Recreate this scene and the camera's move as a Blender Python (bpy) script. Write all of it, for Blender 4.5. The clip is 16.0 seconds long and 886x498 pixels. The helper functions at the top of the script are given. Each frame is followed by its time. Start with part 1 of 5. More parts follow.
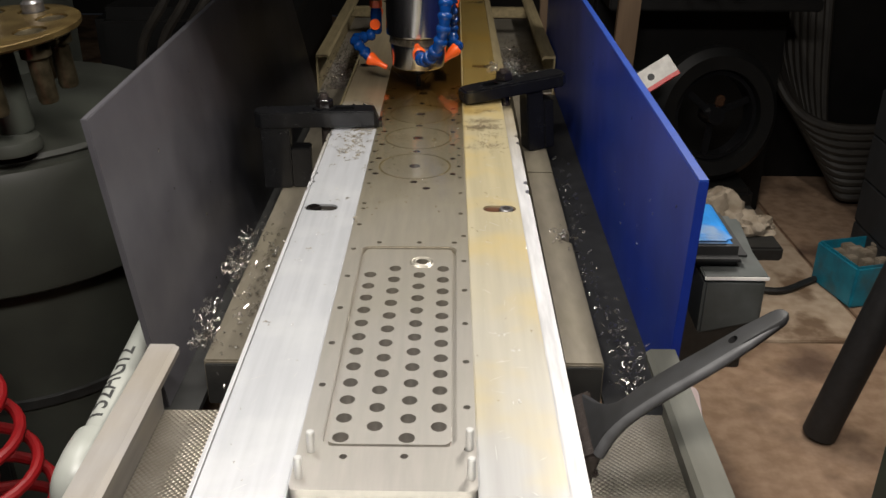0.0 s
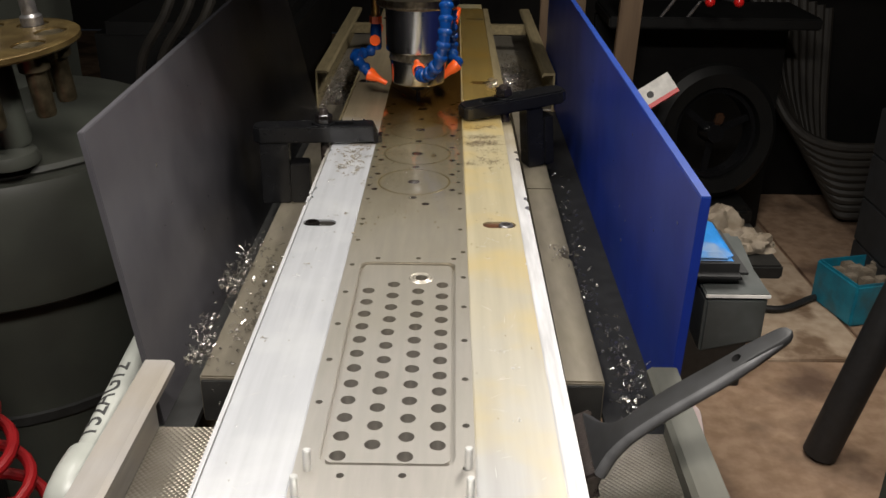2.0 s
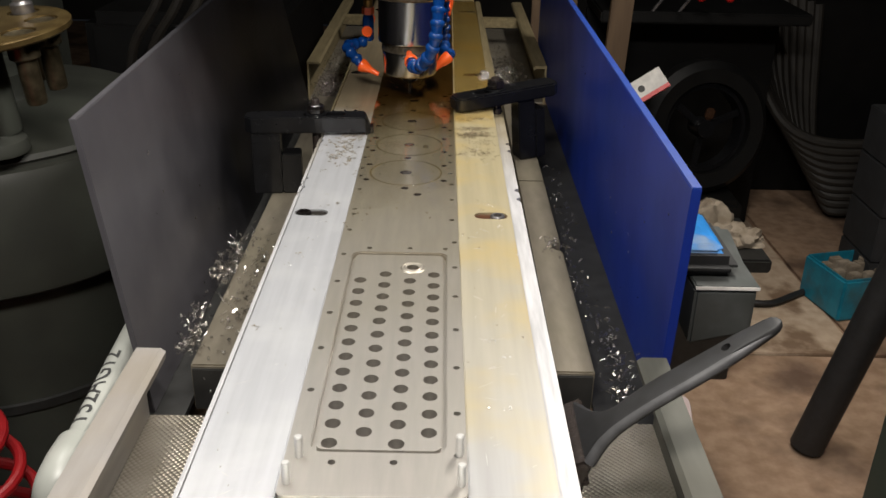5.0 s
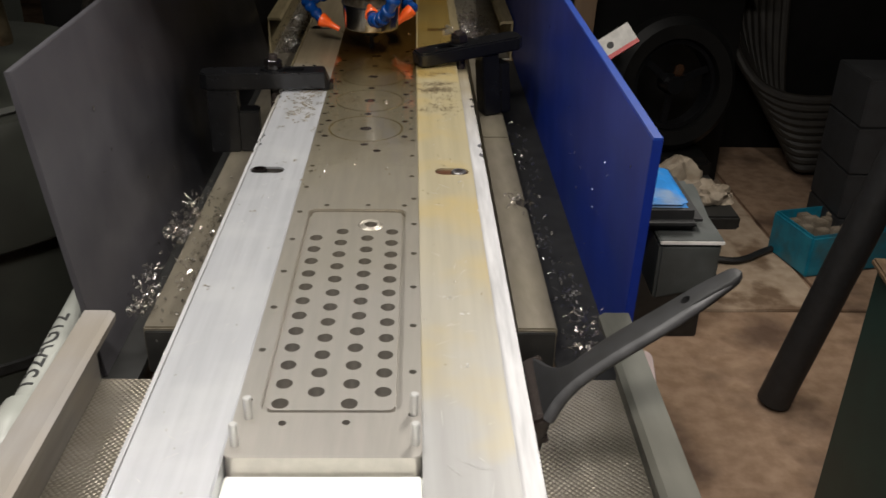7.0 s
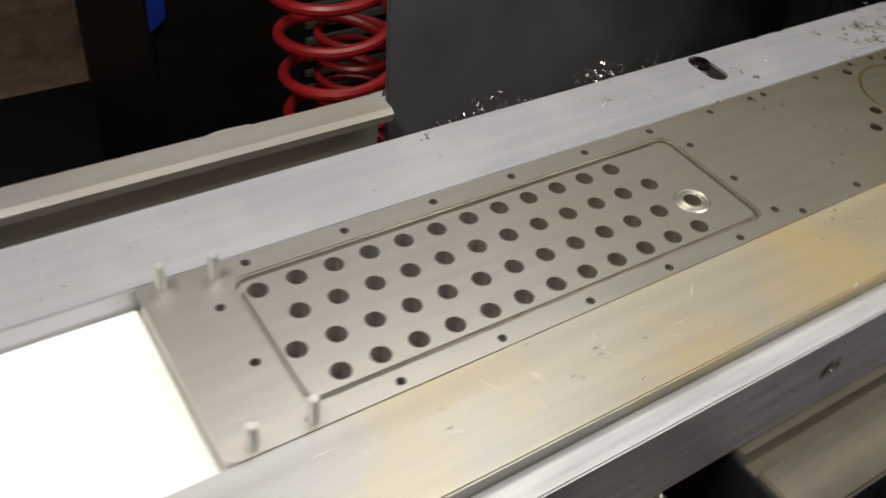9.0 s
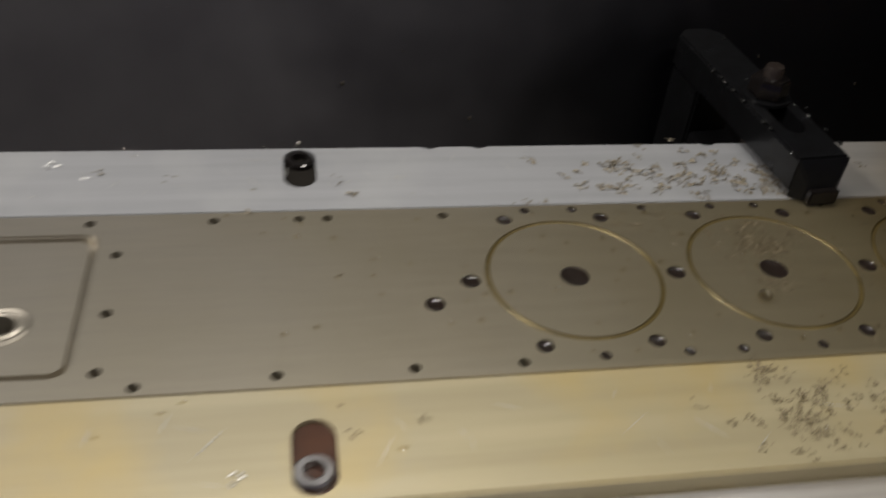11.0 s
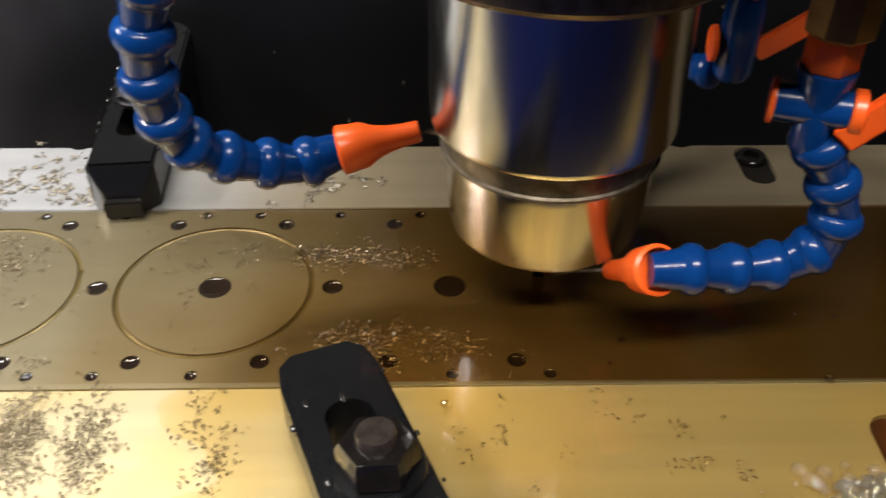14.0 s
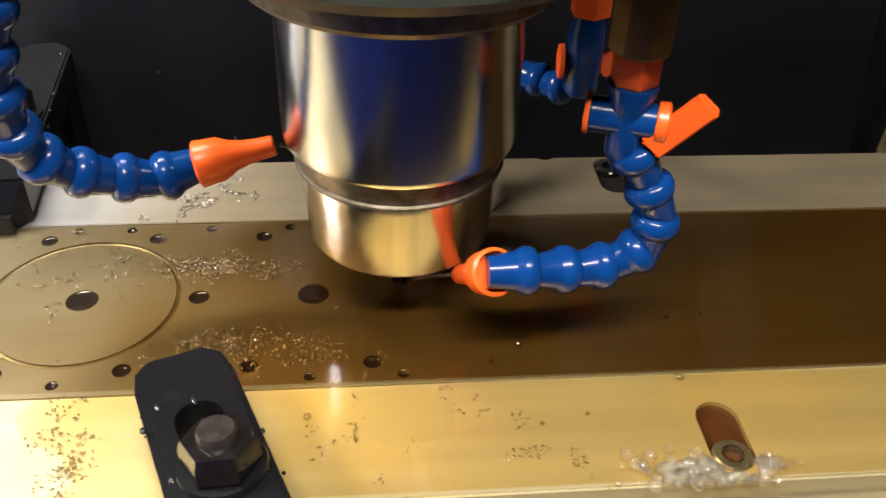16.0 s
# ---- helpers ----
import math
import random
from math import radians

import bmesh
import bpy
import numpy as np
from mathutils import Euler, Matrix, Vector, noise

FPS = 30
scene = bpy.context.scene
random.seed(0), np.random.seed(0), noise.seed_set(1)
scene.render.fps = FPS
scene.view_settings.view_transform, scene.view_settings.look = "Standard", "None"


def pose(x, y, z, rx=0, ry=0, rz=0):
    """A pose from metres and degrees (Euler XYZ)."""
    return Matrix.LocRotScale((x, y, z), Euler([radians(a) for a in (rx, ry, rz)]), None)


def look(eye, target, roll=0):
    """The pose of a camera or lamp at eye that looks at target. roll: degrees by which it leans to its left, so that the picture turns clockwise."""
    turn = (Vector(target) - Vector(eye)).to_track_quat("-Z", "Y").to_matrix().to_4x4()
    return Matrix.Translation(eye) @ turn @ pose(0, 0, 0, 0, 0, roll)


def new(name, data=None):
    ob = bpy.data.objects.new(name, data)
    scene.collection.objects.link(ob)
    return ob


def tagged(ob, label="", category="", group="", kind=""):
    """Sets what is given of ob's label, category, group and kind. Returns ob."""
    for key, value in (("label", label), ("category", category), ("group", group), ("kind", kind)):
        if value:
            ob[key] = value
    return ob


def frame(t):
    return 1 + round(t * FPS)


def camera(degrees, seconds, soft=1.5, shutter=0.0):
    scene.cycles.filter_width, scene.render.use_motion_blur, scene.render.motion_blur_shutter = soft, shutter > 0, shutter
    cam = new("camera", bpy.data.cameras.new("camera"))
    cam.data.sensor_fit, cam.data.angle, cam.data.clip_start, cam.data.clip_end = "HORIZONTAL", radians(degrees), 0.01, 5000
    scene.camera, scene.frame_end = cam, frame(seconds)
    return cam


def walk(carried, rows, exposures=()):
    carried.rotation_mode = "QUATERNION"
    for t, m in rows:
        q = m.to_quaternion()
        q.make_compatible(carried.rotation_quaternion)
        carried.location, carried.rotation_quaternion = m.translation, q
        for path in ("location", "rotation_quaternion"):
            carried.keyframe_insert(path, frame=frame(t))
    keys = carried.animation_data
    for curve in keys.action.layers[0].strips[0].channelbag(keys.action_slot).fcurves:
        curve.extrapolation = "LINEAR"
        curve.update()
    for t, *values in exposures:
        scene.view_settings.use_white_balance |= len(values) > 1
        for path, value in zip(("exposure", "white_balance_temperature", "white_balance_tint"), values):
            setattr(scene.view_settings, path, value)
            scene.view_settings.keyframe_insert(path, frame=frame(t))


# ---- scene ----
cam = camera(52.4, 16.0, shutter=0.4)
PATH = [
    (0, (0.054, -1.232, 1.466), (0.036, 0.566, 0.59), 0.3),
    (0.5, (0.059, -1.231, 1.465), (0.036, 0.571, 0.597), 0.2),
    (1, (0.057, -1.229, 1.465), (0.039, 0.577, 0.606), 0.5),
    (1.5, (0.056, -1.229, 1.466), (0.036, 0.584, 0.62), 0.5),
    (2, (0.053, -1.224, 1.461), (0.038, 0.59, 0.619), 0.6),
    (2.5, (0.051, -1.223, 1.462), (0.037, 0.592, 0.622), 0.7),
    (3, (0.052, -1.222, 1.462), (0.04, 0.595, 0.626), 0.7),
    (3.5, (0.053, -1.22, 1.458), (0.04, 0.596, 0.62), 0.5),
    (4, (0.053, -1.232, 1.465), (0.028, 0.587, 0.635), 0.5),
    (4.2, (0.051, -1.234, 1.465), (0.028, 0.588, 0.641), 0.7),
    (6.3, (0.052, -1.216, 1.442), (0.096, 0.563, 0.529), 1.5),
    (6.5, (0.056, -1.219, 1.444), (0.101, 0.566, 0.542), 1.5),
    (7, (0.069, -1.21, 1.441), (0.134, 0.561, 0.515), 1.4),
    (7.3, (0.097, -1.216, 1.441), (0.176, 0.557, 0.519), 1.1),
    (7.5, (0.138, -1.204, 1.413), (-0.077, 0.553, 0.482), 1.9),
    (7.6, (0.186, -1.202, 1.429), (-0.203, 0.488, 0.434), 2.0),
    (7.7, (0.2, -1.193, 1.411), (-0.274, 0.474, 0.414), 2.9),
    (7.9, (0.264, -1.164, 1.418), (-0.422, 0.342, 0.296), 5.6),
    (8, (0.279, -1.135, 1.415), (-0.457, 0.326, 0.266), 5.9),
    (8.2, (0.29, -1.076, 1.423), (-0.537, 0.293, 0.224), 6.4),
    (10.3, (0.431, -0.325, 1.36), (-1.013, 0.029, 0.023), 6.5),
    (10.5, (0.436, -0.285, 1.362), (-1.023, 0.059, 0.038), 6.1),
    (11, (0.377, -0.162, 1.334), (-1.145, 0.17, 0.08), 6.0),
    (11.5, (0.305, -0.015, 1.321), (-1.223, 0.292, 0.068), 5.3),
    (11.8, (0.303, 0.061, 1.295), (-1.225, 0.314, 0.029), 3.9),
    (12, (0.314, 0.099, 1.296), (-1.186, 0.29, -0.010), 4.8),
    (12.3, (0.329, 0.16, 1.289), (-1.203, 0.18, 0.004), 4.6),
    (12.5, (0.338, 0.189, 1.289), (-1.191, 0.164, 0.0), 5.1),
    (12.7, (0.35, 0.217, 1.294), (-1.183, 0.153, 0.01), 4.7),
    (13, (0.358, 0.277, 1.294), (-1.17, 0.115, 0.013), 1.0),
    (13.5, (0.367, 0.334, 1.31), (-1.175, 0.182, 0.045), -1.2),
    (14, (0.363, 0.365, 1.316), (-1.198, 0.392, 0.066), 0.3),
    (14.5, (0.37, 0.375, 1.314), (-1.204, 0.467, 0.083), 1.1),
    (15, (0.376, 0.385, 1.318), (-1.198, 0.491, 0.088), 1.1),
    (15.5, (0.382, 0.389, 1.324), (-1.192, 0.54, 0.098), 2.1),
    (16, (0.387, 0.404, 1.326), (-1.195, 0.577, 0.113), 2.4),
]
walk(cam, [(t, look(eye, target, roll)) for t, eye, target, roll in PATH],
     exposures=((0, 0.32), (4.2, 0.38), (6.3, 0.04), (7, 0.0), (8, -0.15), (10.3, -0.58), (11.2, -0.68), (11.6, -0.62), (12.0, -0.48), (12.5, -0.25), (13.3, 0.05), (14.5, 1.02), (15.5, 1.22), (16, 1.36)))

# ---- light ----
world = bpy.data.worlds.new("shop_dark")
scene.world = world
world.use_nodes = True
world.node_tree.nodes["Background"].inputs[0].default_value = (0.55, 0.6, 0.7, 1)
world.node_tree.nodes["Background"].inputs[1].default_value = 0.008


def area_lamp(name, eye, target, w, h, watts, colour):
    d = bpy.data.lights.new(name, "AREA")
    d.shape, d.size, d.size_y, d.energy, d.color = "RECTANGLE", w, h, watts, colour
    o = new(name, d)
    o.matrix_world = look(eye, target)
    return d


area_lamp("work_lamp", (0.0, -1.15, 2.15), (0.0, -0.25, 1.0), 0.6, 0.14, 24, (1.0, 0.94, 0.88))
for x in (-0.50, -0.38):
    area_lamp("twin_tube", (x, -0.15, 2.45), (x, -0.15, 0.0), 0.035, 0.9, 7.0, (1.0, 0.96, 0.9))
area_lamp("side_lamp", (0.62, 0.42, 2.2), (0.10, 0.42, 1.0), 0.95, 0.10, 17, (1.0, 0.94, 0.86))
# unseen fill added to brighten the floor at the right
area_lamp("floor_fill_lamp", (1.2, 0.85, 2.1), (1.15, 0.95, 0.0), 0.5, 0.15, 1.05, (1.0, 0.9, 0.78)).spread = radians(58)

# ---- materials ----


def mat(name, colour, rough=0.5, metal=0.0, colour2=None, scale=40.0, stretch=(1, 1, 1), bump=0.0, rough2=None, detail=4.0,
        spots=None, spot_scale=6.0, spot_amount=0.5, spot_lo=0.48, spot_hi=0.68, coat=0.0, transmission=0.0, spec=0.5):
    """A surface with grain (noise, stretched along one way) and larger stains."""
    m = bpy.data.materials.new(name)
    m.use_nodes = True
    nt = m.node_tree
    n, l = nt.nodes, nt.links
    b = n["Principled BSDF"]
    b.inputs["Metallic"].default_value = metal
    b.inputs["Roughness"].default_value = rough
    b.inputs["Coat Weight"].default_value = coat
    b.inputs["Coat Roughness"].default_value = 0.08
    b.inputs["Transmission Weight"].default_value = transmission
    b.inputs["Specular IOR Level"].default_value = spec
    tc = n.new("ShaderNodeTexCoord")
    mp = n.new("ShaderNodeMapping")
    mp.inputs["Scale"].default_value = stretch
    l.new(tc.outputs["Object"], mp.inputs["Vector"])
    nz = n.new("ShaderNodeTexNoise")
    nz.inputs["Scale"].default_value, nz.inputs["Detail"].default_value = scale, detail
    l.new(mp.outputs["Vector"], nz.inputs["Vector"])
    mix = n.new("ShaderNodeMix")
    mix.data_type = "RGBA"
    c2 = colour2 or tuple(c * 0.78 for c in colour)
    mix.inputs[6].default_value, mix.inputs[7].default_value = (*colour, 1), (*c2, 1)
    ramp = n.new("ShaderNodeMapRange")
    ramp.inputs[1].default_value, ramp.inputs[2].default_value = 0.35, 0.65
    l.new(nz.outputs["Fac"], ramp.inputs[0])
    l.new(ramp.outputs[0], mix.inputs[0])
    out = mix.outputs[2]
    if spots:
        sn = n.new("ShaderNodeTexNoise")
        sn.inputs["Scale"].default_value, sn.inputs["Detail"].default_value = spot_scale, 6
        l.new(tc.outputs["Object"], sn.inputs["Vector"])
        sr = n.new("ShaderNodeMapRange")
        sr.inputs[1].default_value, sr.inputs[2].default_value, sr.inputs[4].default_value = spot_lo, spot_hi, spot_amount
        l.new(sn.outputs["Fac"], sr.inputs[0])
        mx = n.new("ShaderNodeMix")
        mx.data_type = "RGBA"
        mx.inputs[7].default_value = (*spots, 1)
        l.new(out, mx.inputs[6])
        l.new(sr.outputs[0], mx.inputs[0])
        out = mx.outputs[2]
    l.new(out, b.inputs["Base Color"])
    if rough2 is not None:
        rr = n.new("ShaderNodeMapRange")
        rr.inputs[3].default_value, rr.inputs[4].default_value = rough, rough2
        l.new(nz.outputs["Fac"], rr.inputs[0])
        l.new(rr.outputs[0], b.inputs["Roughness"])
    if bump:
        bp = n.new("ShaderNodeBump")
        bp.inputs["Strength"].default_value, bp.inputs["Distance"].default_value = bump, 0.001
        l.new(nz.outputs["Fac"], bp.inputs["Height"])
        l.new(bp.outputs["Normal"], b.inputs["Normal"])
    return m


def tint_along_y(m, tint, y0, y1, amount):
    """Coolant stain, and shade put into the colour: a tint that grows from y0 to y1, with an uneven edge."""
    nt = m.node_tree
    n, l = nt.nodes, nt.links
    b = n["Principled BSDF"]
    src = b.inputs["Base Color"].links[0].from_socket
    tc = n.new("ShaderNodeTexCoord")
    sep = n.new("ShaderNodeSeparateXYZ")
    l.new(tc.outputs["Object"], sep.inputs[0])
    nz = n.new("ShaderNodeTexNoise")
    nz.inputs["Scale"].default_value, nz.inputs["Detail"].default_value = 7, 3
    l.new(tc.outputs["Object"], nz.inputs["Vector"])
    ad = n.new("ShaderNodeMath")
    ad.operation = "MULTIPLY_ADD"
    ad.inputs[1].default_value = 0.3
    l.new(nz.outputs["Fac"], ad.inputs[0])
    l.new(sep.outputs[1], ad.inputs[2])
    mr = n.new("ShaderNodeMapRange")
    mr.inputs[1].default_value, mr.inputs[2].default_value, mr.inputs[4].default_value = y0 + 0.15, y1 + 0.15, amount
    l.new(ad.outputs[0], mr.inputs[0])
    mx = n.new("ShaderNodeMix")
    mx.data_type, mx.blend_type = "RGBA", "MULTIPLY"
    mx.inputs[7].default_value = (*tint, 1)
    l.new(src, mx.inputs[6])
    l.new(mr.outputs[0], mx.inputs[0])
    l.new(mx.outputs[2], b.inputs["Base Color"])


STEEL = mat("ground_steel", (0.48, 0.455, 0.42), 0.33, 0.8, (0.42, 0.40, 0.37), 90, (1, 0.12, 1), 0.05, 0.43, spots=(0.44, 0.42, 0.37), spot_scale=9)
tint_along_y(STEEL, (0.63, 0.54, 0.29), -0.55, 0.30, 0.95)
ALU = mat("milled_aluminium", (0.53, 0.54, 0.565), 0.37, 0.62, (0.43, 0.44, 0.46), 60, (1, 0.05, 1), 0.12, 0.5, spots=(0.62, 0.63, 0.63), spot_scale=14, spot_amount=0.4)
# gold coolant tint, darkened too for the head's shade past the clamp
tint_along_y(ALU, (0.64, 0.50, 0.29), 0.15, 0.36, 0.95)
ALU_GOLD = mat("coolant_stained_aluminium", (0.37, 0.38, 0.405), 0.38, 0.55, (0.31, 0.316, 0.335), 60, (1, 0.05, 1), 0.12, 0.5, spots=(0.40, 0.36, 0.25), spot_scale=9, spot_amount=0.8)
# coolant gold, plus light in the colour: dim near the work lamp, brighter beyond
tint_along_y(ALU_GOLD, (1.34, 1.13, 0.64), -0.85, -0.05, 0.95)
RAW_ALU = mat("sawn_aluminium", (0.56, 0.56, 0.57), 0.5, 0.6, (0.42, 0.42, 0.43), 120, (1, 0.1, 1), 0.3, 0.65)
# browner and darker towards the far end
tint_along_y(RAW_ALU, (0.50, 0.40, 0.20), -0.05, 0.35, 0.95)
WHITE = mat("white_plastic", (0.86, 0.87, 0.83), 0.4, 0, (0.82, 0.84, 0.78), 12)
CAST = mat("wet_cast_iron", (0.19, 0.168, 0.13), 0.36, 0.5, (0.15, 0.132, 0.10), 70, (1, 0.3, 1), 0.12, 0.5, spots=(0.18, 0.16, 0.11), spot_scale=7, spot_amount=0.4)
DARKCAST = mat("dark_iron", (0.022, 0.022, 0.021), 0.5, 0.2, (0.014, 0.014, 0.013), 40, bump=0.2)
TRAYMAT = mat("tray_aluminium", (0.34, 0.32, 0.30), 0.5, 0.5, (0.26, 0.245, 0.23), 40, (1, 0.15, 1), 0.15, 0.6, spots=(0.30, 0.26, 0.2), spot_scale=8)
BLACK = mat("black_oxide_steel", (0.006, 0.0062, 0.007), 0.20, 0.0, (0.004, 0.004, 0.0045), 80, bump=0.25, rough2=0.42, coat=0.25, spec=0.22)
WETBEAD = mat("wet_bead", (0.012, 0.012, 0.012), 0.04, 0.0, spec=0.8)
HANDLE_RIM = mat("grey_edge_rubber", (0.07, 0.07, 0.072), 0.5, 0, (0.045, 0.045, 0.047), 60)
CASING = mat("machine_casing_paint", (0.040, 0.043, 0.035), 0.34, 0, (0.029, 0.031, 0.026), 9, bump=0.12, rough2=0.5, spots=(0.02, 0.02, 0.016), spot_scale=5, spec=0.45)
SCRATCH = mat("fresh_scratch", (0.64, 0.64, 0.62), 0.35, 0.5)
RAILDARK = mat("dark_tray_rail", (0.085, 0.085, 0.072), 0.55, 0.3, (0.06, 0.06, 0.05), 40, (1, 0.15, 1), 0.15, 0.65, spots=(0.11, 0.105, 0.085), spot_scale=8)
COILRED = mat("dull_red_plastic", (0.26, 0.008, 0.010), 0.4, 0, (0.2, 0.006, 0.008), 20)
DEEPBORE = mat("oil_and_bore_shade", (0.014, 0.012, 0.010), 0.6, 0.0, spec=0.1)
WETIRON = mat("wet_black_iron", (0.009, 0.0075, 0.007), 0.09, 0.0, (0.006, 0.005, 0.005), 160, bump=0.4, spec=0.5)
STUDTOP = mat("worn_stud_end", (0.030, 0.024, 0.021), 0.25, 0.1, (0.02, 0.015, 0.013), 200, bump=0.4)
HOLDER = mat("oily_tool_holder", (0.16, 0.13, 0.08), 0.32, 0.8, (0.08, 0.065, 0.04), 60)
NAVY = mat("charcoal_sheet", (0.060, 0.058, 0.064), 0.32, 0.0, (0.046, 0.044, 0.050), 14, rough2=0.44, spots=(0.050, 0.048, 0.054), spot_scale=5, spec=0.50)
# grazing sheen and shade put into the colour: grey near end, near black beyond
tint_along_y(NAVY, (0.03, 0.033, 0.05), -0.20, 0.14, 1.0)
BLUE = mat("blue_sheet", (0.005, 0.024, 0.22), 0.34, 0.0, (0.004, 0.017, 0.165), 10, rough2=0.46, spots=(0.010, 0.030, 0.17), spot_scale=4, spot_amount=0.8, spec=0.35)
# top edge lighter than BLUE for the sheen it catches, put into the colour
BLUE_EDGE = mat("sawn_blue_edge", (0.014, 0.05, 0.27), 0.34, 0, (0.010, 0.038, 0.22), 60, spec=0.9)
CHROME = mat("polished_spindle_steel", (0.50, 0.495, 0.485), 0.15, 1.0, (0.39, 0.385, 0.38), 100, (1, 1, 0.02), 0.03, 0.26)
BAND = mat("dull_steel_band", (0.20, 0.17, 0.13), 0.42, 0.85, (0.10, 0.085, 0.06), 130, bump=0.35)
HOSE = mat("blue_hose_plastic", (0.0028, 0.036, 0.165), 0.20, 0, (0.0022, 0.027, 0.13), 30, coat=0.05, spec=0.25)
ORANGE = mat("orange_plastic", (0.86, 0.12, 0.015), 0.32, 0, (0.80, 0.10, 0.012), 30)
BRASS = mat("aged_brass", (0.36, 0.22, 0.07), 0.4, 0.8, (0.26, 0.15, 0.05), 60, bump=0.1)
BOLT = mat("bolt_steel", (0.34, 0.33, 0.33), 0.30, 0.85, (0.20, 0.19, 0.19), 90, bump=0.05)
HOLE = mat("oily_bore", (0.17, 0.155, 0.14), 0.16, 0.6, (0.11, 0.10, 0.09), 150, bump=0.15)
RUST = mat("oily_rust", (0.050, 0.024, 0.013), 0.22, 0.1, (0.025, 0.013, 0.008), 220, bump=0.6)
REDRUST = mat("red_brown_slot_oil", (0.07, 0.028, 0.014), 0.3, 0.1, (0.045, 0.018, 0.010), 60)
SWARF = mat("bright_swarf", (0.50, 0.48, 0.45), 0.22, 0.95, (0.22, 0.20, 0.17), 300)
DARKCHIP = mat("wet_dark_chips", (0.22, 0.175, 0.10), 0.35, 0.3, (0.13, 0.10, 0.06), 900)
# near black on background things: their lack of light is put into the colour
BACKDARK = mat("unlit_background_black", (0.0045, 0.0045, 0.0043), 0.5, 0, (0.003, 0.003, 0.003), 15, spec=0.25)
SLAB = mat("pale_concrete_slab", (0.46, 0.36, 0.265), 0.75, 0, (0.36, 0.27, 0.19), 22, (1, 1, 1), 0.4, 0.85, 10, spots=(0.13, 0.075, 0.04), spot_scale=4.5, spot_amount=0.85, spot_lo=0.56, spot_hi=0.64)
CONCRETE = mat("stained_concrete", (0.36, 0.245, 0.165), 0.7, 0, (0.25, 0.16, 0.10), 20, (1, 1, 1), 0.4, 0.85, 10, spots=(0.07, 0.04, 0.026), spot_scale=3.2, spot_amount=0.85, spot_lo=0.48, spot_hi=0.64)
SHOPWALL = mat("grimy_wall", (0.04, 0.037, 0.034), 0.85, 0, (0.022, 0.02, 0.019), 3)
PAINT = mat("grey_green_machine_paint", (0.055, 0.060, 0.050), 0.42, 0, (0.040, 0.044, 0.037), 9, bump=0.1, spots=(0.04, 0.04, 0.034), spot_scale=5)
GREYBOX = mat("grey_metal_box", (0.075, 0.080, 0.078), 0.45, 0.1, (0.05, 0.056, 0.053), 20, bump=0.1, spots=(0.04, 0.04, 0.035), spot_scale=14)
RUBBER = mat("black_rubber", (0.015, 0.015, 0.016), 0.55, 0, (0.01, 0.01, 0.01), 60, bump=0.2)
REDPL = mat("red_plastic", (0.48, 0.010, 0.010), 0.28, 0, (0.5, 0.01, 0.01), 20)
TEAL = mat("teal_plastic", (0.012, 0.20, 0.29), 0.4, 0, (0.01, 0.14, 0.21), 20, spots=(0.05, 0.09, 0.10), spot_scale=16, spot_amount=0.6)
GREEN = mat("green_cabinet_paint", (0.008, 0.035, 0.03), 0.5, 0, (0.006, 0.025, 0.022), 12)
SKY_BLUE = mat("light_blue_plastic", (0.02, 0.20, 0.55), 0.4, 0, spots=(0.22, 0.26, 0.30), spot_scale=22, spot_amount=0.7, spot_lo=0.5)
WOOD = mat("raw_wood", (0.14, 0.09, 0.05), 0.65, 0, (0.09, 0.055, 0.03), 30, (1, 1, 0.1), 0.2)
CLOTH = mat("dirty_cloth", (0.26, 0.22, 0.17), 0.9, 0, (0.15, 0.12, 0.085), 25, bump=0.4)
HOSEGREY = mat("grey_hose", (0.020, 0.017, 0.013), 0.6, 0, (0.013, 0.011, 0.009), 30)
FARGREY = mat("dull_grey_carton", (0.022, 0.023, 0.025), 0.7, 0, (0.016, 0.016, 0.017), 20)
PVC = mat("white_pvc", (0.33, 0.34, 0.31), 0.4, 0, (0.25, 0.26, 0.235), 14)
CARD = mat("white_card", (0.7, 0.68, 0.64), 0.6, 0)
PINKPL = mat("pinkish_plastic", (0.26, 0.20, 0.19), 0.4, 0, (0.20, 0.15, 0.14), 30)
INK = mat("black_ink", (0.03, 0.03, 0.03), 0.6, 0)
YELLOWDISC = mat("oily_brass_disc", (0.27, 0.19, 0.075), 0.25, 0.75, (0.15, 0.10, 0.04), 25, bump=0.1)


def knurl(m):
    """Raised diamonds of a checkered sheet."""
    nt = m.node_tree
    n, l = nt.nodes, nt.links
    tc = n.new("ShaderNodeTexCoord")
    mp = n.new("ShaderNodeMapping")
    mp.inputs["Rotation"].default_value[2] = radians(45)
    mp.inputs["Scale"].default_value = (215, 215, 215)
    l.new(tc.outputs["Object"], mp.inputs[0])
    vo = n.new("ShaderNodeTexVoronoi")
    vo.inputs["Randomness"].default_value = 0.0
    vo.inputs["Scale"].default_value = 1.0
    l.new(mp.outputs[0], vo.inputs["Vector"])
    bp = n.new("ShaderNodeBump")
    bp.inputs["Strength"].default_value, bp.inputs["Distance"].default_value = 1.0, 0.002
    bp.invert = True
    l.new(vo.outputs["Distance"], bp.inputs["Height"])
    l.new(bp.outputs["Normal"], n["Principled BSDF"].inputs["Normal"])


KNURL = mat("knurled_tray_sheet", (0.35, 0.32, 0.27), 0.38, 0.7, (0.26, 0.235, 0.19), 20, spots=(0.30, 0.26, 0.2), spot_scale=7)
knurl(KNURL)


